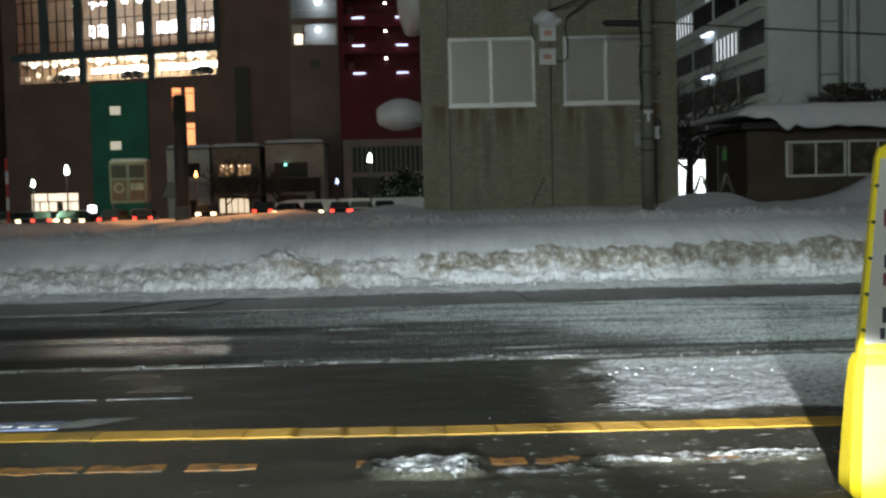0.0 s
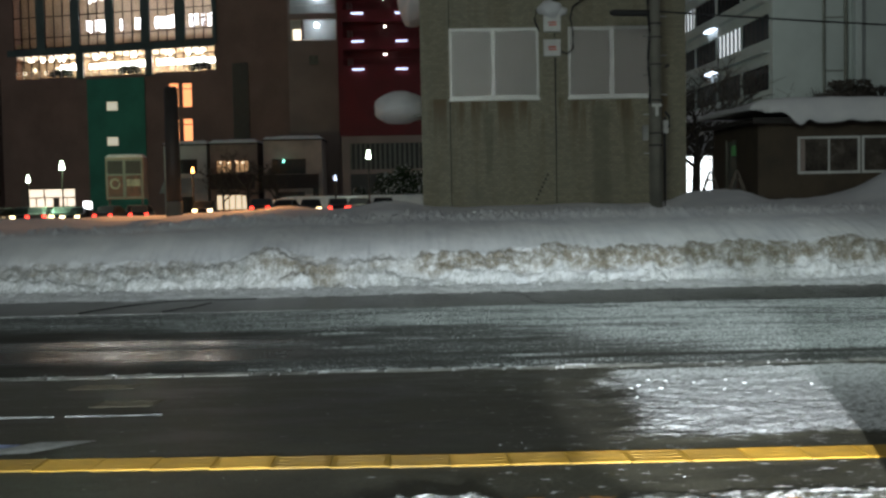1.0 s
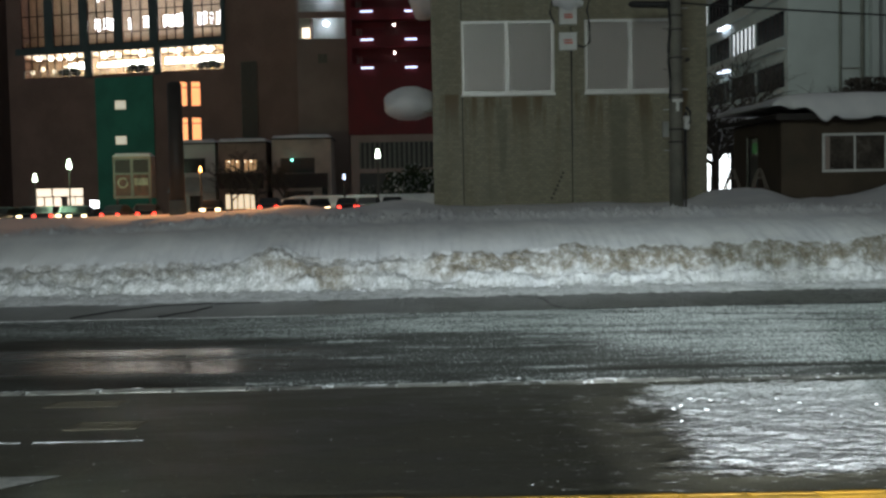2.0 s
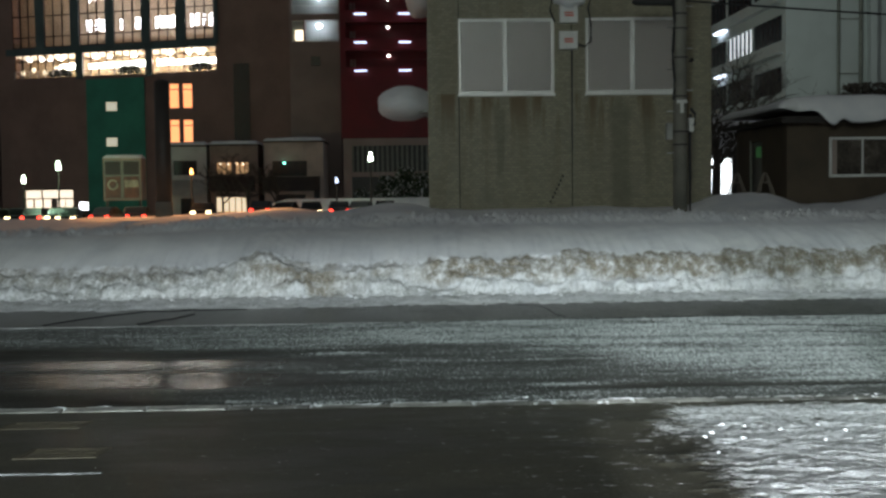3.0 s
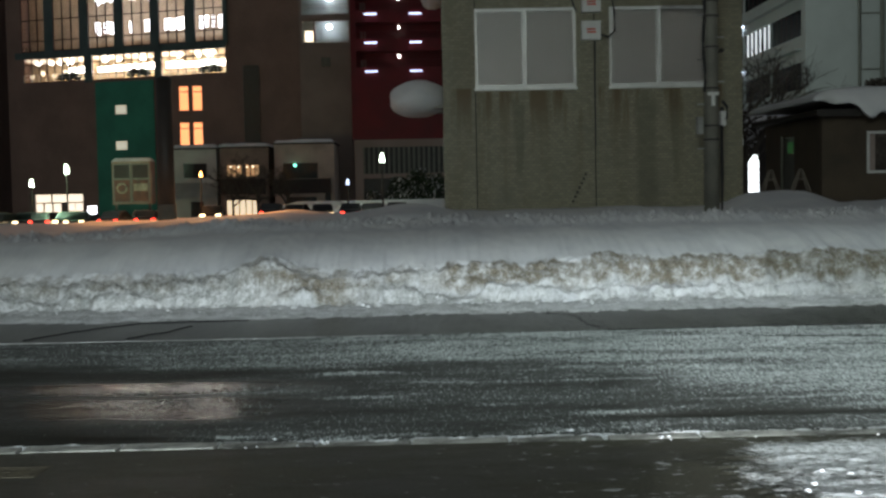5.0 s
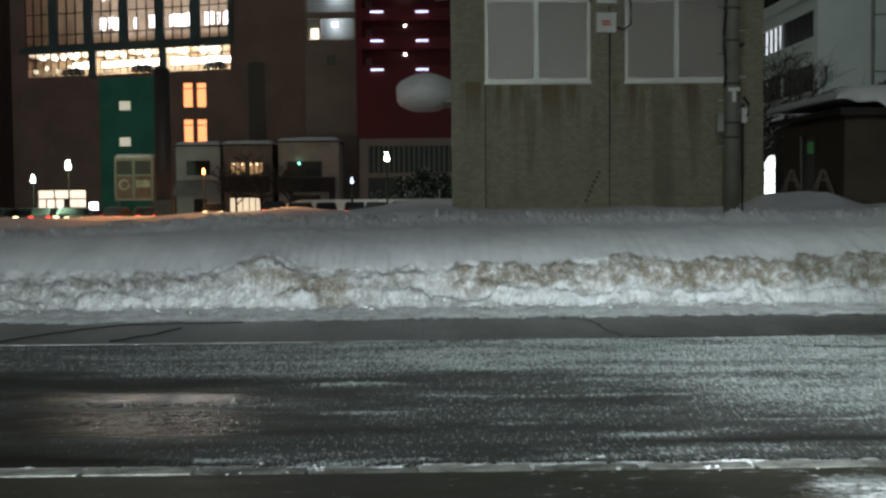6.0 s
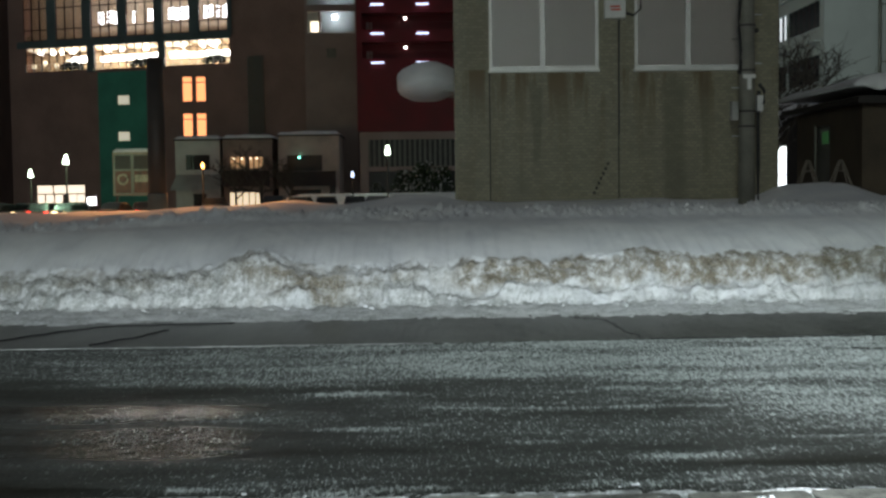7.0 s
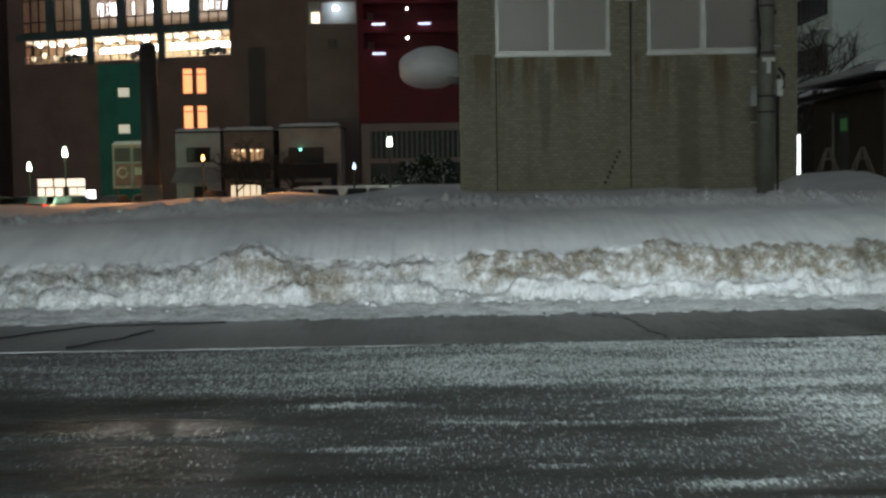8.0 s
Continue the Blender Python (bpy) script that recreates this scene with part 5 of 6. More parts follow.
# teal columns between the upper panes, proud of the wall
edges = [UP[0][0] - 0.7] + [b for a, b in UP]
for i in range(6):
    a = UP[i][1]
    b = UP[i + 1][0] if i < 5 else a + 0.5
    part("column", local(boxed(a - 0.02, b + 0.02, GY - 0.35, GY - 0.004, 20.2, 36), K0), M_TEAL, hall, "teal clad column")
for a, b in ((LOW[0][1], LOW[1][0]), (LOW[1][1], LOW[2][0])):
    part("column", local(boxed(a - 0.02, b + 0.02, GY - 0.35, GY - 0.004, 16.6, 20.19), K0), M_TEAL, hall, "teal clad column")
part("spandrel", local(boxed(-52.0, -26.2, GY - 0.2, GY - 0.004, 19.87, 20.7), K0), M_TEAL, hall)
for i, (a, b) in enumerate(UP):
    for k in range(4):
        x = a + (b - a) * k / 3
        part("mullion", local(boxed(x - 0.07, x + 0.07, GY + 0.05, GY + 0.2, 20.75, 30.5), K0), M_BAND, hall)
    for z in (20.8, 22.1, 24.75, 27.4, 30.0):
        part("transom", local(boxed(a, b, GY + 0.06, GY + 0.19, z - 0.06, z + 0.06), K0), M_BAND, hall)
    part("pane", local(boxed(a, b, GY + 0.24, GY + 0.26, 20.75, 30.5), K0), M_GLASS, hall)
    # shelves of light seen through the glass
    for z0, z1 in ((22.9, 24.5), (26.6, 27.5), (28.9, 29.6)):
        bm = bmesh.new()
        n = 9
        for k in range(n):
            if i < 1 or (i == 1 and k < 6) or (i == 3 and 2 <= k < 5) or RNG.random() < 0.1:
                continue
            x = a + (b - a) * (k + 0.08) / n
            top = z1 - RNG.uniform(0, 0.25)
            for h in (0.0, 0.55, 1.05):
                if top - h - 0.42 > z0 - 0.1:
                    box(bm, x, x + (b - a) / n * RNG.uniform(0.55, 0.85), 153.5, 153.6, top - h - RNG.uniform(0.25, 0.42), top - h)
        if bm.verts:
            part("shelf_light", local(bm, K0), G_WARM, hall)
        else:
            bm.free()
for i, (a, b) in enumerate(LOW):
    for k in range(9):
        x = a + (b - a) * k / 8
        part("mullion", local(boxed(x - 0.06, x + 0.06, GY + 0.05, GY + 0.17, 16.95, 19.85), K0), M_BAND, hall)
    part("transom", local(boxed(a, b, GY + 0.06, GY + 0.16, 19.05, 19.15), K0), M_BAND, hall)
    part("pane", local(boxed(a, b, GY + 0.24, GY + 0.26, 16.95, 19.85), K0), M_GLASS, hall)
    bm = boxed(a, b, GY - 0.10, GY - 0.04, 17.75, 17.83)
    box(bm, a, b, GY - 0.10, GY - 0.04, 17.35, 17.41)
    for x in span(a, b, 0.95):
        box(bm, x - 0.04, x + 0.04, GY - 0.11, GY - 0.03, 16.9, 17.83)
    part("balcony_rail", local(bm, K0), M_FRAME, hall, "white balcony railing")
    bm = bmesh.new()
    x0 = a + (b - a) * (0.66 if i == 0 else 0.03)
    x = x0
    while x < b - 0.3:
        w = min(RNG.uniform(0.9, 2.2), b - 0.1 - x)
        box(bm, x, x + w * 0.95, 152.0, 152.15, 18.0 + RNG.uniform(0, 0.1), 18.75 + RNG.uniform(-0.1, 0.1))
        x += w + 0.05
    for k in range(5):
        x = a + (b - a) * RNG.uniform(0.05, 0.92)
        box(bm, x, x + 0.5, 152.3, 152.5, 19.3, 19.65)
    part("tube_light", local(bm, K0), G_WHITE, hall, "rows of bright white tube lights")
for k, x in enumerate((-50.3, -49.0, -47.6, -46.2)):
    bm = bmesh.new()
    lathe(bm, [(0.05, 0), (0.22, 0.15), (0.26, 0.5), (0.10, 0.62)], 10, (x, 151.0, 17.4 + 0.35 * (k % 2)))
    part("hanging_lamp", local(bm, K0), G_SHOP, hall)
for x in (gx(225), gx(350), gx(105)):
    bm = bmesh.new()
    for k in range(5):
        lump(bm, (x + 0.45 * (k - 2), GY + 0.9, 17.5 + 0.2 * (k % 2)), 0.55, x + k, 0.8)
    part("plant", local(bm, K0), M_LEAF, hall, "dark potted plant behind the railing")
# green field with two small lit windows
part("green_panel", local(pierced(bmesh.new(), -42.35, -35.2, -0.42, 16.5, 0.12, WHITE, Matrix.Translation((0, GY - 0.16, 0))), K0), M_GREEN, hall, "green cladding panel")
for a, b, z0, z1 in WHITE:
    w = part("window", local(boxed(a, b, GY - 0.05, GY - 0.03, z0, z1), K0), G_PALE, hall, "small pale lit window")
    part("window_frame", local(pierced(bmesh.new(), a, b, z0, z1, 0.05, [(a + 0.07, b - 0.07, z0 + 0.07, z1 - 0.07)], Matrix.Translation((0, GY - 0.14, 0))), K0), M_FRAME, w)
for a, b, z0, z1 in ORANGE:
    w = part("window", local(boxed(a, b, GY + 0.3, GY + 0.32, z0, z1), K0), G_ORANGE, hall, "tall orange lit window")
    part("glazing_bar", local(boxed(a, b, GY + 0.22, GY + 0.28, z1 - 0.72, z1 - 0.62), K0), M_BROWN, w)
bm = bmesh.new()
for k in range(9):
    box(bm, -24.2 + 0.22 * k, -24.08 + 0.22 * k, GY - 0.25, GY - 0.01, 7.5, 17.6)
part("louvre", local(bm, K0), M_LOUVRE, hall, "tall grey green louvres")
# the lit shop at its foot
part("shop_back", local(boxed(-51.0, -44.3, 153.0, 153.2, -0.4, 3.4), K0), G_STORE, hall, "warm lit shop interior")
bm = pierced(bmesh.new(), -51.0, -44.3, -0.42, 3.3, 0.12, [(a, a + 0.95, -0.3, 1.95) for a in (-50.2, -49.1, -48.0, -46.3, -45.3)] + [(a, a + 1.95, 2.1, 3.05) for a in (-50.2, -48.1, -46.3)], Matrix.Translation((0, GY + 0.05, 0)))
part("shopfront", local(bm, K0), M_SHOPBROWN, hall, "brown shopfront frame")

# the whole front stands askew to the street: its far end lies deeper in the square
for ob in hall.children_recursive:
    for v in ob.data.vertices:
        p = v.co + hall.location
        s = (p.x + 0.7) / GY
        front = 139.2 / (1 + 0.33 * s)
        k = front / GY
        lift = 1.0 if p.z > 15.2 else k
        v.co = Vector((s * front - 0.7, front + p.y - GY, 1.3 + (p.z - 1.3) * lift + (0.4 if p.z > 15.2 else 0.0))) - hall.location

# ---- plain tall neighbour with a lit balcony ----
tower = thing("balcony_tower", (-10.95, 148.0, -1.40), "grey brown tower with a brightly lit balcony", "building")
T0 = Vector((-12.6, 148.0, -0.42))
part("wall", local(pierced(bmesh.new(), -15.9, -10.1, -0.42, 32, 0.4, [(-15.6, -10.25, 19.7, 22.2), (-15.6, -10.25, 22.9, 25.4), (-15.6, -10.25, 26.1, 28.6)], Matrix.Translation((0, 140, 0))), T0), M_GREYWALL, tower)
part("wall", local(boxed(-15.5, -10.1, 156, 156.4, -0.42, 32), T0), M_GREYWALL, tower)
part("back_wall", local(boxed(-15.8, -10.2, 142.2, 142.4, 19.0, 29), T0), M_APT, tower)
for z in (19.2, 22.4, 25.6, 28.8):
    part("floor_slab", local(boxed(-15.8, -10.2, 140.41, 142.2, z, z + 0.3), T0), M_APT, tower)
part("partition", local(boxed(-14.35, -14.15, 140.5, 142.15, 19.6, 22.3), T0), M_GREYWALL, tower)
for x, z, g in ((-12.55, 21.65, G_CORRIDOR), (-12.5, 24.9, G_CORRIDOR)):
    bm = lathe(bmesh.new(), [(0.10, -0.25), (0.30, -0.15), (0.33, 0.1), (0.12, 0.25)], 12, (x, 141.2, z))
    part("balcony_lamp", local(bm, T0), G_COOL, tower, "bright round balcony lamp")
part("lit_window", local(boxed(-15.4, -14.5, 142.1, 142.15, 19.75, 21.3), T0), G_SHOP, tower)
part("vent", local(boxed(-13.45, -12.4, 139.9, 139.99, 16.95, 18.0, bevel=0.03), T0), M_LOUVRE, tower, "square ventilation grille")
part("parapet", local(boxed(-15.6, -10.25, 140.05, 140.2, 19.7, 19.85), T0), M_FRAME, tower)
for z in (22.9, 26.1):
    bm = boxed(-15.6, -10.25, 140.05, 140.12, z + 0.9, z + 1.0)
    for x in span(-15.6, -10.25, 0.25):
        box(bm, x - 0.03, x + 0.03, 140.05, 140.11, z, z + 0.9)
    part("balustrade", local(bm, T0), M_FRAME, tower)

# ---- maroon block with open corridors ----
maroon = thing("maroon_block", (-0.5, 140.0, -1.35), "maroon apartment block with lamps in open corridors", "apartment building")
R0 = Vector((-2.0, 140.0, -0.42))
floors = [8.75 + 3.07 * k for k in range(7)]
floors = floors[2:]
open_ = [(-8.9, 6.0, z + 1.0, z + 2.75) for z in floors]
part("wall", local(pierced(bmesh.new(), -9.5, 8.0, 8.15, 31, 0.4, open_, Matrix.Translation((0, 132, 0))), R0), M_MAROON, maroon)
part("wall", local(boxed(-9.5, -9.1, 132.41, 150, 8.15, 31), R0), M_MAROON, maroon)
part("wall", local(boxed(7.6, 8.0, 132.41, 150, 8.15, 31), R0), M_MAROON, maroon)
part("back_wall", local(boxed(-9.05, 7.6, 134.2, 134.4, 8.2, 31), R0), M_MAROON, maroon)
part("roof", local(boxed(-9.6, 8.1, 131.9, 150, 31, 31.4), R0), M_CONCRETE, maroon)
for k, z in enumerate(floors):
    part("floor_slab", local(boxed(-9.05, 7.6, 132.41, 134.19, z - 0.25, z), R0), M_MAROON, maroon)
    bm = boxed(-8.9, 6.0, 132.12, 132.2, z + 1.78, z + 1.86)
    for x in span(-8.9, 6.0, 0.42):
        box(bm, x - 0.035, x + 0.035, 132.12, 132.2, z + 1.0, z + 1.8)
    part("balustrade", local(bm, R0), M_MAROON, maroon)
    for x, w in ((-7.95, 1.35), (-3.1, 1.3)):
        bm = boxed(x, x + w, 131.62, 131.98, z + 0.47, z + 0.62, bevel=0.04)
        part("corridor_lamp", local(bm, R0), G_CORRIDOR, maroon, "long white corridor lamp")
    bm = lathe(bmesh.new(), [(0.04, -0.12), (0.12, -0.04), (0.12, 0.06), (0.04, 0.12)], 10, (-4.25, 132.0, z + 2.15))
    part("round_lamp", local(bm, R0), G_WHITE, maroon, "small round lamp")
    part("door", local(boxed(-8.6, -7.9, 134.12, 134.19, z, z + 2.1), R0), M_GREYWALL, maroon)
# glazed hall below it
part("hall_frame", local(pierced(bmesh.new(), -9.3, 8.0, -0.42, 8.1, 0.5, [(-8.4, 7.0, 4.4, 7.3), (-8.4, 7.0, 0.2, 3.9)], Matrix.Translation((0, 132.1, 0))), R0), M_GREYWALL, maroon)
bm = bmesh.new()
for x in span(-8.3, 6.9, 0.55):
    box(bm, x - 0.11, x + 0.11, 132.2, 132.45, 4.4, 7.3)
part("louvre", local(bm, R0), M_LOUVRE, maroon)
part("glazing", local(boxed(-8.5, 7.1, 132.7, 132.75, 0.1, 7.4), R0), M_DARKGLASS, maroon)

# ---- small shops ----
def shop(name, x0, x1, top, wall, label, windows, band=None, awning=False):
    y = 130.0
    c = Vector(((x0 + x1) / 2, y + 4, -0.42))
    s = thing(name, c + Vector((1.55, 0, -0.86)), label, "shop", "small shops")
    part("wall", local(pierced(bmesh.new(), x0, x1, -0.42, top, 0.3, [w[:4] for w in windows], Matrix.Translation((0, y, 0))), c), wall, s)
    part("wall", local(boxed(x0, x0 + 0.3, y + 0.31, y + 8, -0.42, top), c), wall, s)
    part("wall", local(boxed(x1 - 0.3, x1, y + 0.31, y + 8, -0.42, top), c), wall, s)
    part("roof", local(boxed(x0 - 0.12, x1 + 0.12, y - 0.15, y + 8.2, top, top + 0.16), c), M_BAND, s)
    for a, b, z0, z1, lit in windows:
        w = part("window", local(boxed(a, b, y + 0.16, y + 0.2, z0, z1), c), lit, s)
        for x in span(a, b, max(0.5, (b - a) / 5)):
            part("glazing_bar", local(boxed(x - 0.045, x + 0.045, y + 0.06, y + 0.14, z0, z1), c), M_BAND, w)
    if band:
        part("fascia", local(boxed(x0 - 0.05, x1 - 0.35, y - 0.9, y - 0.02, *band), c), M_BAND, s, "dark fascia over the ground floor")
    if awning:
        bm = bmesh.new()
        vs = [bm.verts.new(p) for p in ((x0 - 0.3, y - 1.6, 2.1), (x1 + 0.1, y - 1.6, 2.1), (x1 + 0.1, y - 0.02, 3.7), (x0 + 0.1, y - 0.02, 3.7))]
        bm.faces.new(vs)
        bmesh.ops.solidify(bm, geom=bm.faces[:], thickness=0.12)
        part("awning", local(bm, c), M_SHOPWHITE, s, "pale sloping awning")
    tagged(part("shop_snow", snow_cap(bmesh.new(), x0 + 1.45, x1 + 1.65, y - 0.1, y + 8.1, top - 0.69, 0.34, x0, 0.4, 0.06), M_SNOW, smooth=True), "snow along a shop roof", "snow", kind="stuff")


G_FRONT = glow("shop_front_light", (1.0, 0.80, 0.55), 0.9)
G_DIM = glow("dim_room_light", (1.0, 0.60, 0.30), 0.30)
shop("shop_white", -28.6, -23.95, 7.25, M_SHOPWHITE, "small white shop with a sloping awning", [(-27.5, -25.0, 4.2, 5.75, M_DARKGLASS), (-26.8, -25.4, -0.3, 1.7, M_DARKGLASS)], awning=True)
shop("shop_brown", -23.6, -18.45, 7.3, M_SHOPBROWN, "small brown shop with two lit upper windows", [(-22.9, -21.3, 4.3, 5.5, G_DIM), (-20.9, -19.4, 4.3, 5.5, G_DIM), (-23.0, -19.6, 0.2, 1.75, G_FRONT)], (2.4, 4.05))
shop("shop_beige", -17.8, -11.45, 7.6, M_SHOPPINK, "small beige shop with a dark window band", [(-16.9, -13.2, 3.95, 5.6, M_DARKGLASS), (-12.5, -11.85, 0.4, 2.6, M_DARKGLASS), (-16.5, -13.4, 0.2, 2.0, M_DARKGLASS)], (2.35, 3.9))
bm = lathe(bmesh.new(), [(0.04, -0.13), (0.14, -0.07), (0.14, 0.08), (0.04, 0.13)], 10, (0, 0, 0))
for x in (-20.9, -20.1, -19.2, -18.5):
    q = thing("window_lamp", (x, 129.95, 4.45), "small warm lamp in a shop window", "lamp", "window lamps")
    part("bulb", lathe(bmesh.new(), [(0.04, -0.09), (0.12, -0.04), (0.12, 0.05), (0.04, 0.09)], 8), G_SHOP, q)
g = thing("green_lamp", (-14.05, 129.8, 4.5), "small green lamp on a shop front", "lamp")
part("bulb", bm, glow("green_lamp_glow", (0.25, 1.0, 0.75), 4.0), g)

# ---- the square: hoarding, lamps, traffic ----
board = thing("poster_box", (-26.65, 110.0, -1.12), "white framed display box with brown posters", "billboard")
part("case", boxed(-1.75, 1.75, 0.0, 1.9, 1.9, 5.75, bevel=0.05), M_SHOPBROWN, board)
for i, x in enumerate((-0.83, 0.83)):
    part("frame", pierced(bmesh.new(), x - 0.80, x + 0.80, 2.05, 5.55, 0.07, [(x - 0.7, x + 0.7, 2.15, 4.1), (x - 0.7, x + 0.7, 4.25, 5.45)], Matrix.Translation((0, -0.075, 0))), M_LOUVRE, board)
    part("poster", boxed(x - 0.7, x + 0.7, -0.02, -0.004, 2.15, 4.1), M_POSTER, board, "brown printed poster")
    # matt dark sheet in place of the upper glass, without reflections
    part("poster", boxed(x - 0.7, x + 0.7, -0.02, -0.004, 4.25, 5.45), M_BAND, board, "dark upper pane of the display box")
bm = bmesh.new()
for k in range(12):
    a = 0.6 + k * 0.5
    rod(bm, (-0.85 + 0.42 * math.cos(a), -0.03, 3.35 + 0.42 * math.sin(a)), (-0.85 + 0.42 * math.cos(a + 0.5), -0.03, 3.35 + 0.42 * math.sin(a + 0.5)), 0.09, n=6)
part("emblem", bm, M_POSTERPALE, board, "pale ring emblem")
part("picture", boxed(0.2, 1.45, -0.035, -0.021, 3.1, 3.75), M_POSTERPALE, board)
for x in (-1.5, 1.5):
    part("leg", boxed(x - 0.1, x + 0.1, 0.3, 0.5, 0, 1.9), M_DARKPOST, board)
tagged(part("board_snow", snow_cap(bmesh.new(), -28.4, -24.9, 110.0, 111.9, 4.64, 0.3, 9.0, 0.3), M_SNOW, smooth=True), "snow on top of a display box", "snow", kind="stuff")


def street_lamp(at, height, globe, size, label, arm=M_DARKPOST):
    s = thing("street_lamp", at, label, "street lamp", "lamps of the square")
    part("post", rod(bmesh.new(), (0, 0, 0), (0, 0, height - size), 0.085, 0.06, 10), arm, s)
    part("globe", lathe(bmesh.new(), [(0.30 * size, -size), (0.42 * size, -0.75 * size), (0.36 * size, -0.3 * size), (0.22 * size, 0.15 * size), (0.20 * size, 0.45 * size)], 14, (0, 0, height)), globe, s, "glowing lantern")
    part("cap", rod(bmesh.new(), (0, 0, height + 0.45 * size), (0, 0, height + 0.6 * size), 0.24 * size, 0.1 * size, 12), arm, s)
    return s


street_lamp((-29.45, 100, far_z(100)), 4.85, G_LANTERN, 0.52, "street lamp with a greenish white lantern")
street_lamp((-32.3, 100, far_z(100)), 3.75, G_LANTERN, 0.44, "street lamp with a greenish white lantern")
street_lamp((-3.85, 100, far_z(100)), 5.3, G_LANTERN, 0.52, "street lamp with a greenish white lantern")
street_lamp((-6.68, 100, far_z(100)), 3.35, G_CORRIDOR, 0.34, "small street lamp with a white lantern")
street_lamp((-18.6, 100, far_z(100)), 4.2, G_SODIUM, 0.33, "street lamp with an orange lantern")
lamp("lantern_light_a", "POINT", (-30.6, 99.2, 4.6), (-30.6, 99, 0), 1200, (0.6, 1.0, 0.65), size=0.4)
lamp("lantern_light_b", "POINT", (-4.9, 99.2, 5.0), (-4.9, 99, 0), 95, (0.8, 1.0, 0.75), size=0.4)
lamp("lantern_light_c", "POINT", (-19.7, 99.2, 3.9), (-19.7, 99, 0), 700, (1.0, 0.45, 0.15), size=0.4)
lamp("sodium_street_light", "SPOT", (-7.0, 42.0, 6.5), (-7.2, 34.6, 0.6), 4200, (1.0, 0.42, 0.14), size=0.2, cone=50, blend=0.8)
sign = thing("lit_sign", (-26.1, 95.0, far_z(95)), "small white lit sign on a post", "sign")
part("post", rod(bmesh.new(), (0, 0, 0), (0, 0, 1.1), 0.05, n=8), M_DARKPOST, sign)
part("face", boxed(-0.34, 0.34, -0.08, 0.08, 1.05, 1.65, bevel=0.05), glow("sign_face", (0.9, 0.92, 1.0), 5.0), sign)


def car(at, turn, paint, label):
    c = thing("car", at, label, "car", "cars on the square", turn=turn)
    prof = [(-2.1, 0.30), (-2.15, 0.62), (-2.05, 0.85), (-1.25, 0.95), (-0.55, 1.42), (0.95, 1.46), (1.65, 1.02), (2.05, 0.95), (2.12, 0.55), (2.05, 0.30)]
    bm = bmesh.new()
    sides = [[bm.verts.new((x, s * (0.82 if z < 1 else 0.68), z)) for x, z in prof] for s in (-1, 1)]
    bm.faces.new(sides[0])
    bm.faces.new(sides[1][::-1])
    for k in range(len(prof)):
        j = (k + 1) % len(prof)
        bm.faces.new((sides[0][j], sides[0][k], sides[1][k], sides[1][j]))
    part("body", bm, paint, c)
    for s in (-1, 1):
        bm = bmesh.new()
        bm.faces.new([bm.verts.new((x, s * y, z)) for x, y, z in ((-1.1, 0.835, 0.97), (1.45, 0.835, 0.97), (0.85, 0.71, 1.39), (-0.5, 0.71, 1.37))])
        bmesh.ops.solidify(bm, geom=bm.faces[:], thickness=0.02)
        part("side_window", bm, M_DARKGLASS, c)
    for x, w in ((-0.95, 0.62), (1.34, 0.60)):
        bm = bmesh.new()
        hi = 1.38
        bm.faces.new([bm.verts.new(p) for p in ((-1.27 if x < 0 else 1.66, -w, 1.0), (-1.27 if x < 0 else 1.66, w, 1.0), (-0.62 if x < 0 else 1.06, w, hi), (-0.62 if x < 0 else 1.06, -w, hi))])
        bmesh.ops.solidify(bm, geom=bm.faces[:], thickness=0.02)
        part("windscreen", bm, M_DARKGLASS, c)
    for x in (-1.32, 1.32):
        for s in (-1, 1):
            w = part("wheel", rod(bmesh.new(), (x, s * 0.66, 0.31), (x, s * 0.86, 0.31), 0.31, n=16), M_RUBBER, c)
            part("rim", rod(bmesh.new(), (x, s * 0.85, 0.31), (x, s * 0.875, 0.31), 0.19, n=12), M_STEEL, w)
    for s in (-1, 1):
        part("headlight", boxed(-2.19, -2.10, s * 0.60 - 0.19, s * 0.60 + 0.19, 0.60, 0.82, bevel=0.02), G_HEAD, c)
        part("tail_light", boxed(2.06, 2.15, s * 0.64 - 0.14, s * 0.64 + 0.14, 0.66, 0.86, bevel=0.02), G_TAIL, c)
    return c


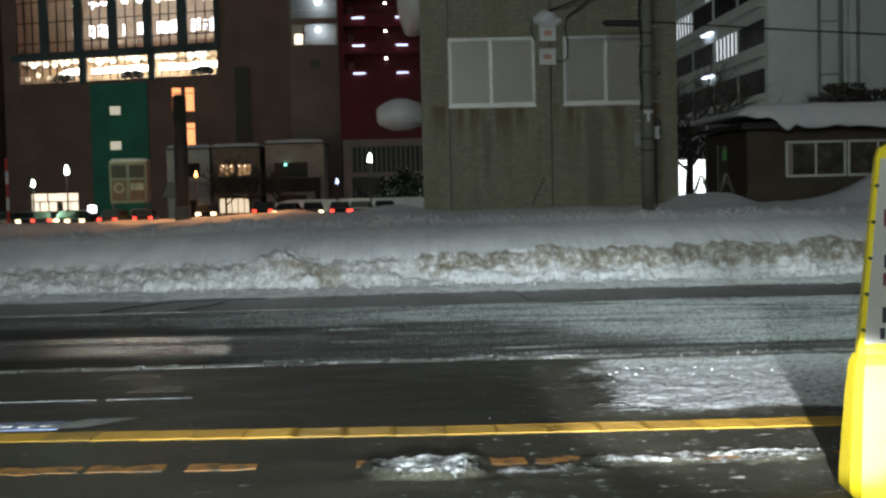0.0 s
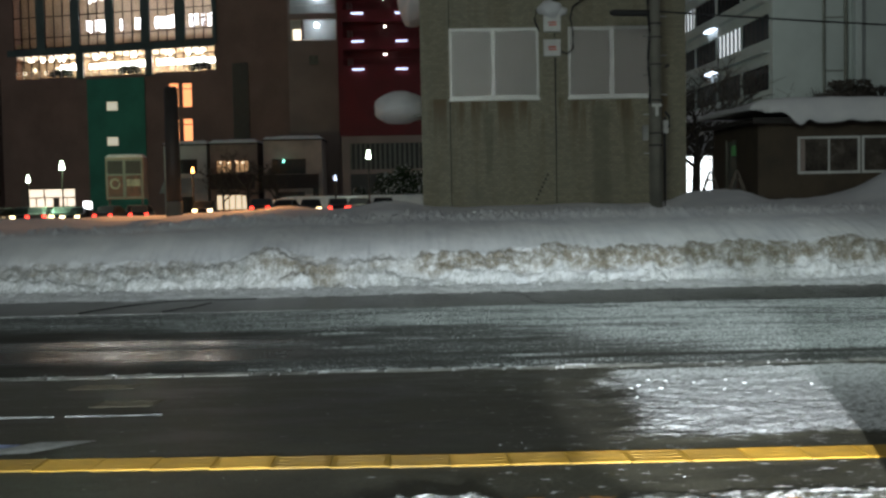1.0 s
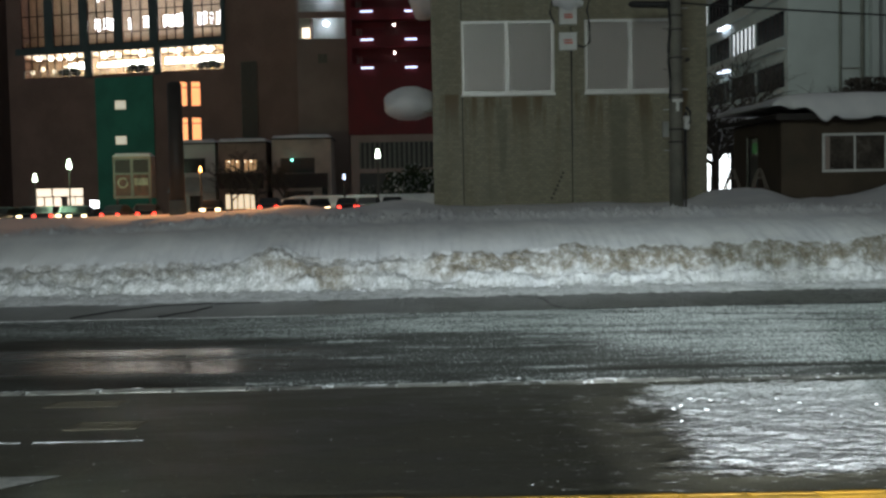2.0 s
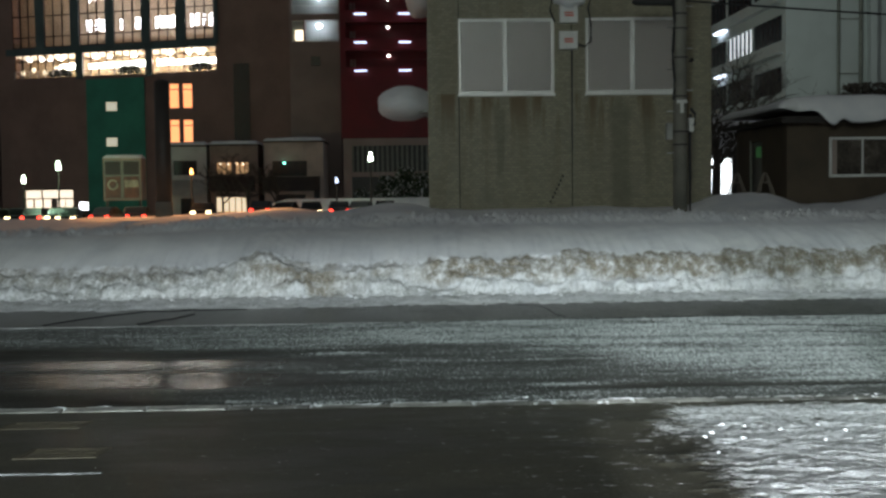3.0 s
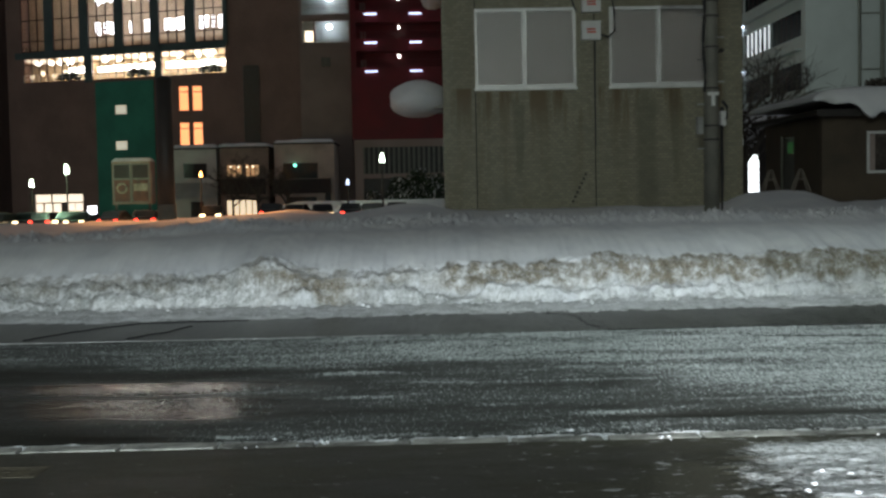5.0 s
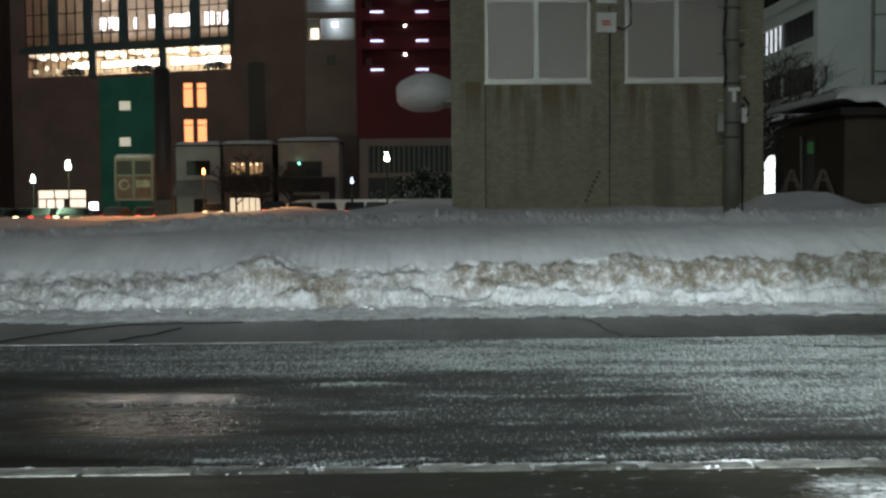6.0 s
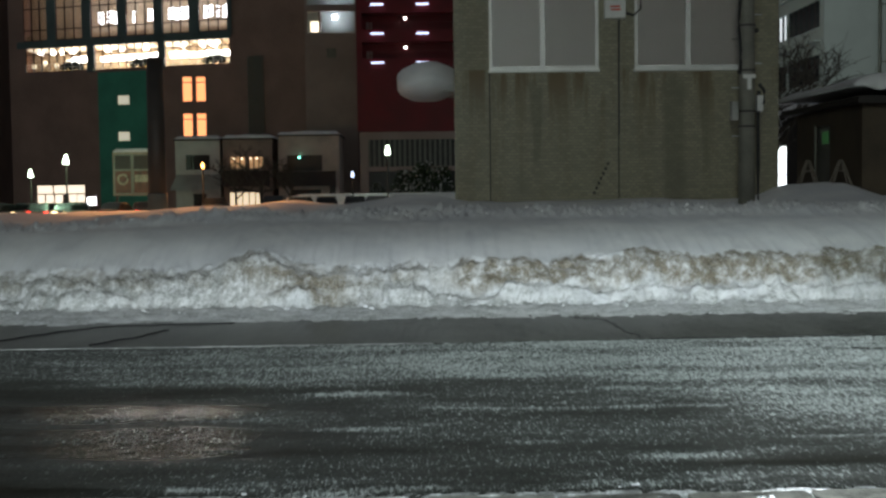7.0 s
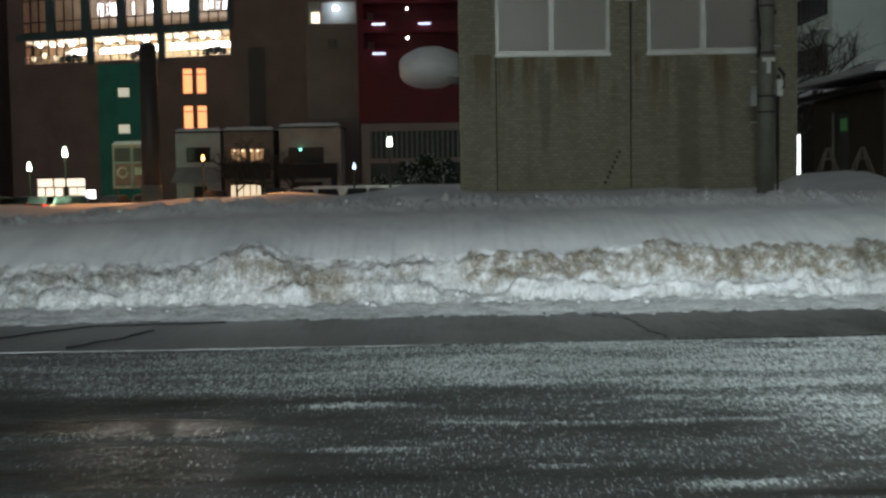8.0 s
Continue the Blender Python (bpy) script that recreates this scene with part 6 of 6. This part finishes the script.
models = [car((-33.5, 96, -1.13), 78, M_CARS[0], "silver car with lights on in the square"), car((-30.5, 97, -1.13), -82, M_CARS[1], "white car seen from behind in the square"), car((-26.9, 95.5, -1.13), 85, M_CARS[2], "dark car with lights on in the square")]
for i, (x, y, z, turn) in enumerate(((-36.4, 97, -1.13, -85), (-34.9, 99, -1.13, 96), (-32.1, 98, -1.13, 100), (-31.3, 101, -1.13, -95), (-29.1, 99, -1.13, 95), (-28.7, 101, -1.13, 88), (-24.5, 96, -1.13, -95), (-22.5, 98, -1.13, -85), (-17.2, 97, -0.85, 95), (-10.4, 95, -0.85, 84), (-8.3, 94, -0.85, 95), (-6.2, 95, -0.85, -86), (-4.4, 94, -0.85, -94), (-35.6, 101, -1.13, 93), (-33.0, 102, -1.13, -88), (-30.0, 103, -1.13, 86), (-27.6, 98.5, -1.13, -92), (-25.6, 100, -1.13, 92), (-23.6, 101, -1.13, 97), (-12.4, 96, -0.75, -88), (-2.6, 95, -0.85, 92))):
    copy_thing(models[(i * 2 + 1) % 3], pose(x, y, z, 0, 0, turn))
bm = sheet(bmesh.new(), span(-42, 7, 1.0), span(88, 106, 1.0), lambda x, y: -1.3 + (0.37 + 0.70 * smooth((x + 19.5) / 6)) * smooth((y - 88) / 3) + 1.0 * smooth((x + 14) / 3) * smooth((y - 98.5) / 2.5) + 0.1 * fbm(x, y))
tagged(part("far_snow_bank", bm, M_SNOW, smooth=True), "snow piled up along the edge of the square", "snow bank", kind="stuff")

# made-up dark blocks that hide the glowing sky on both sides
for name, dims in (("side_block", (-105, -58.2, 158, 175, -1.7, 34)), ("side_block", (46, 80, 70, 130, -1.4, 22))):
    c = Vector(((dims[0] + dims[1]) / 2, (dims[2] + dims[3]) / 2, dims[4]))
    s = thing(name, c, "added dark block hiding the glowing sky", "building")
    part("wall", local(boxed(*dims), c), M_BROWN, s)
    part("roof", local(boxed(dims[0] - 0.3, dims[1] + 0.3, dims[2] - 0.3, dims[3] + 0.3, dims[5], dims[5] + 0.4), c), M_CONCRETE, s)
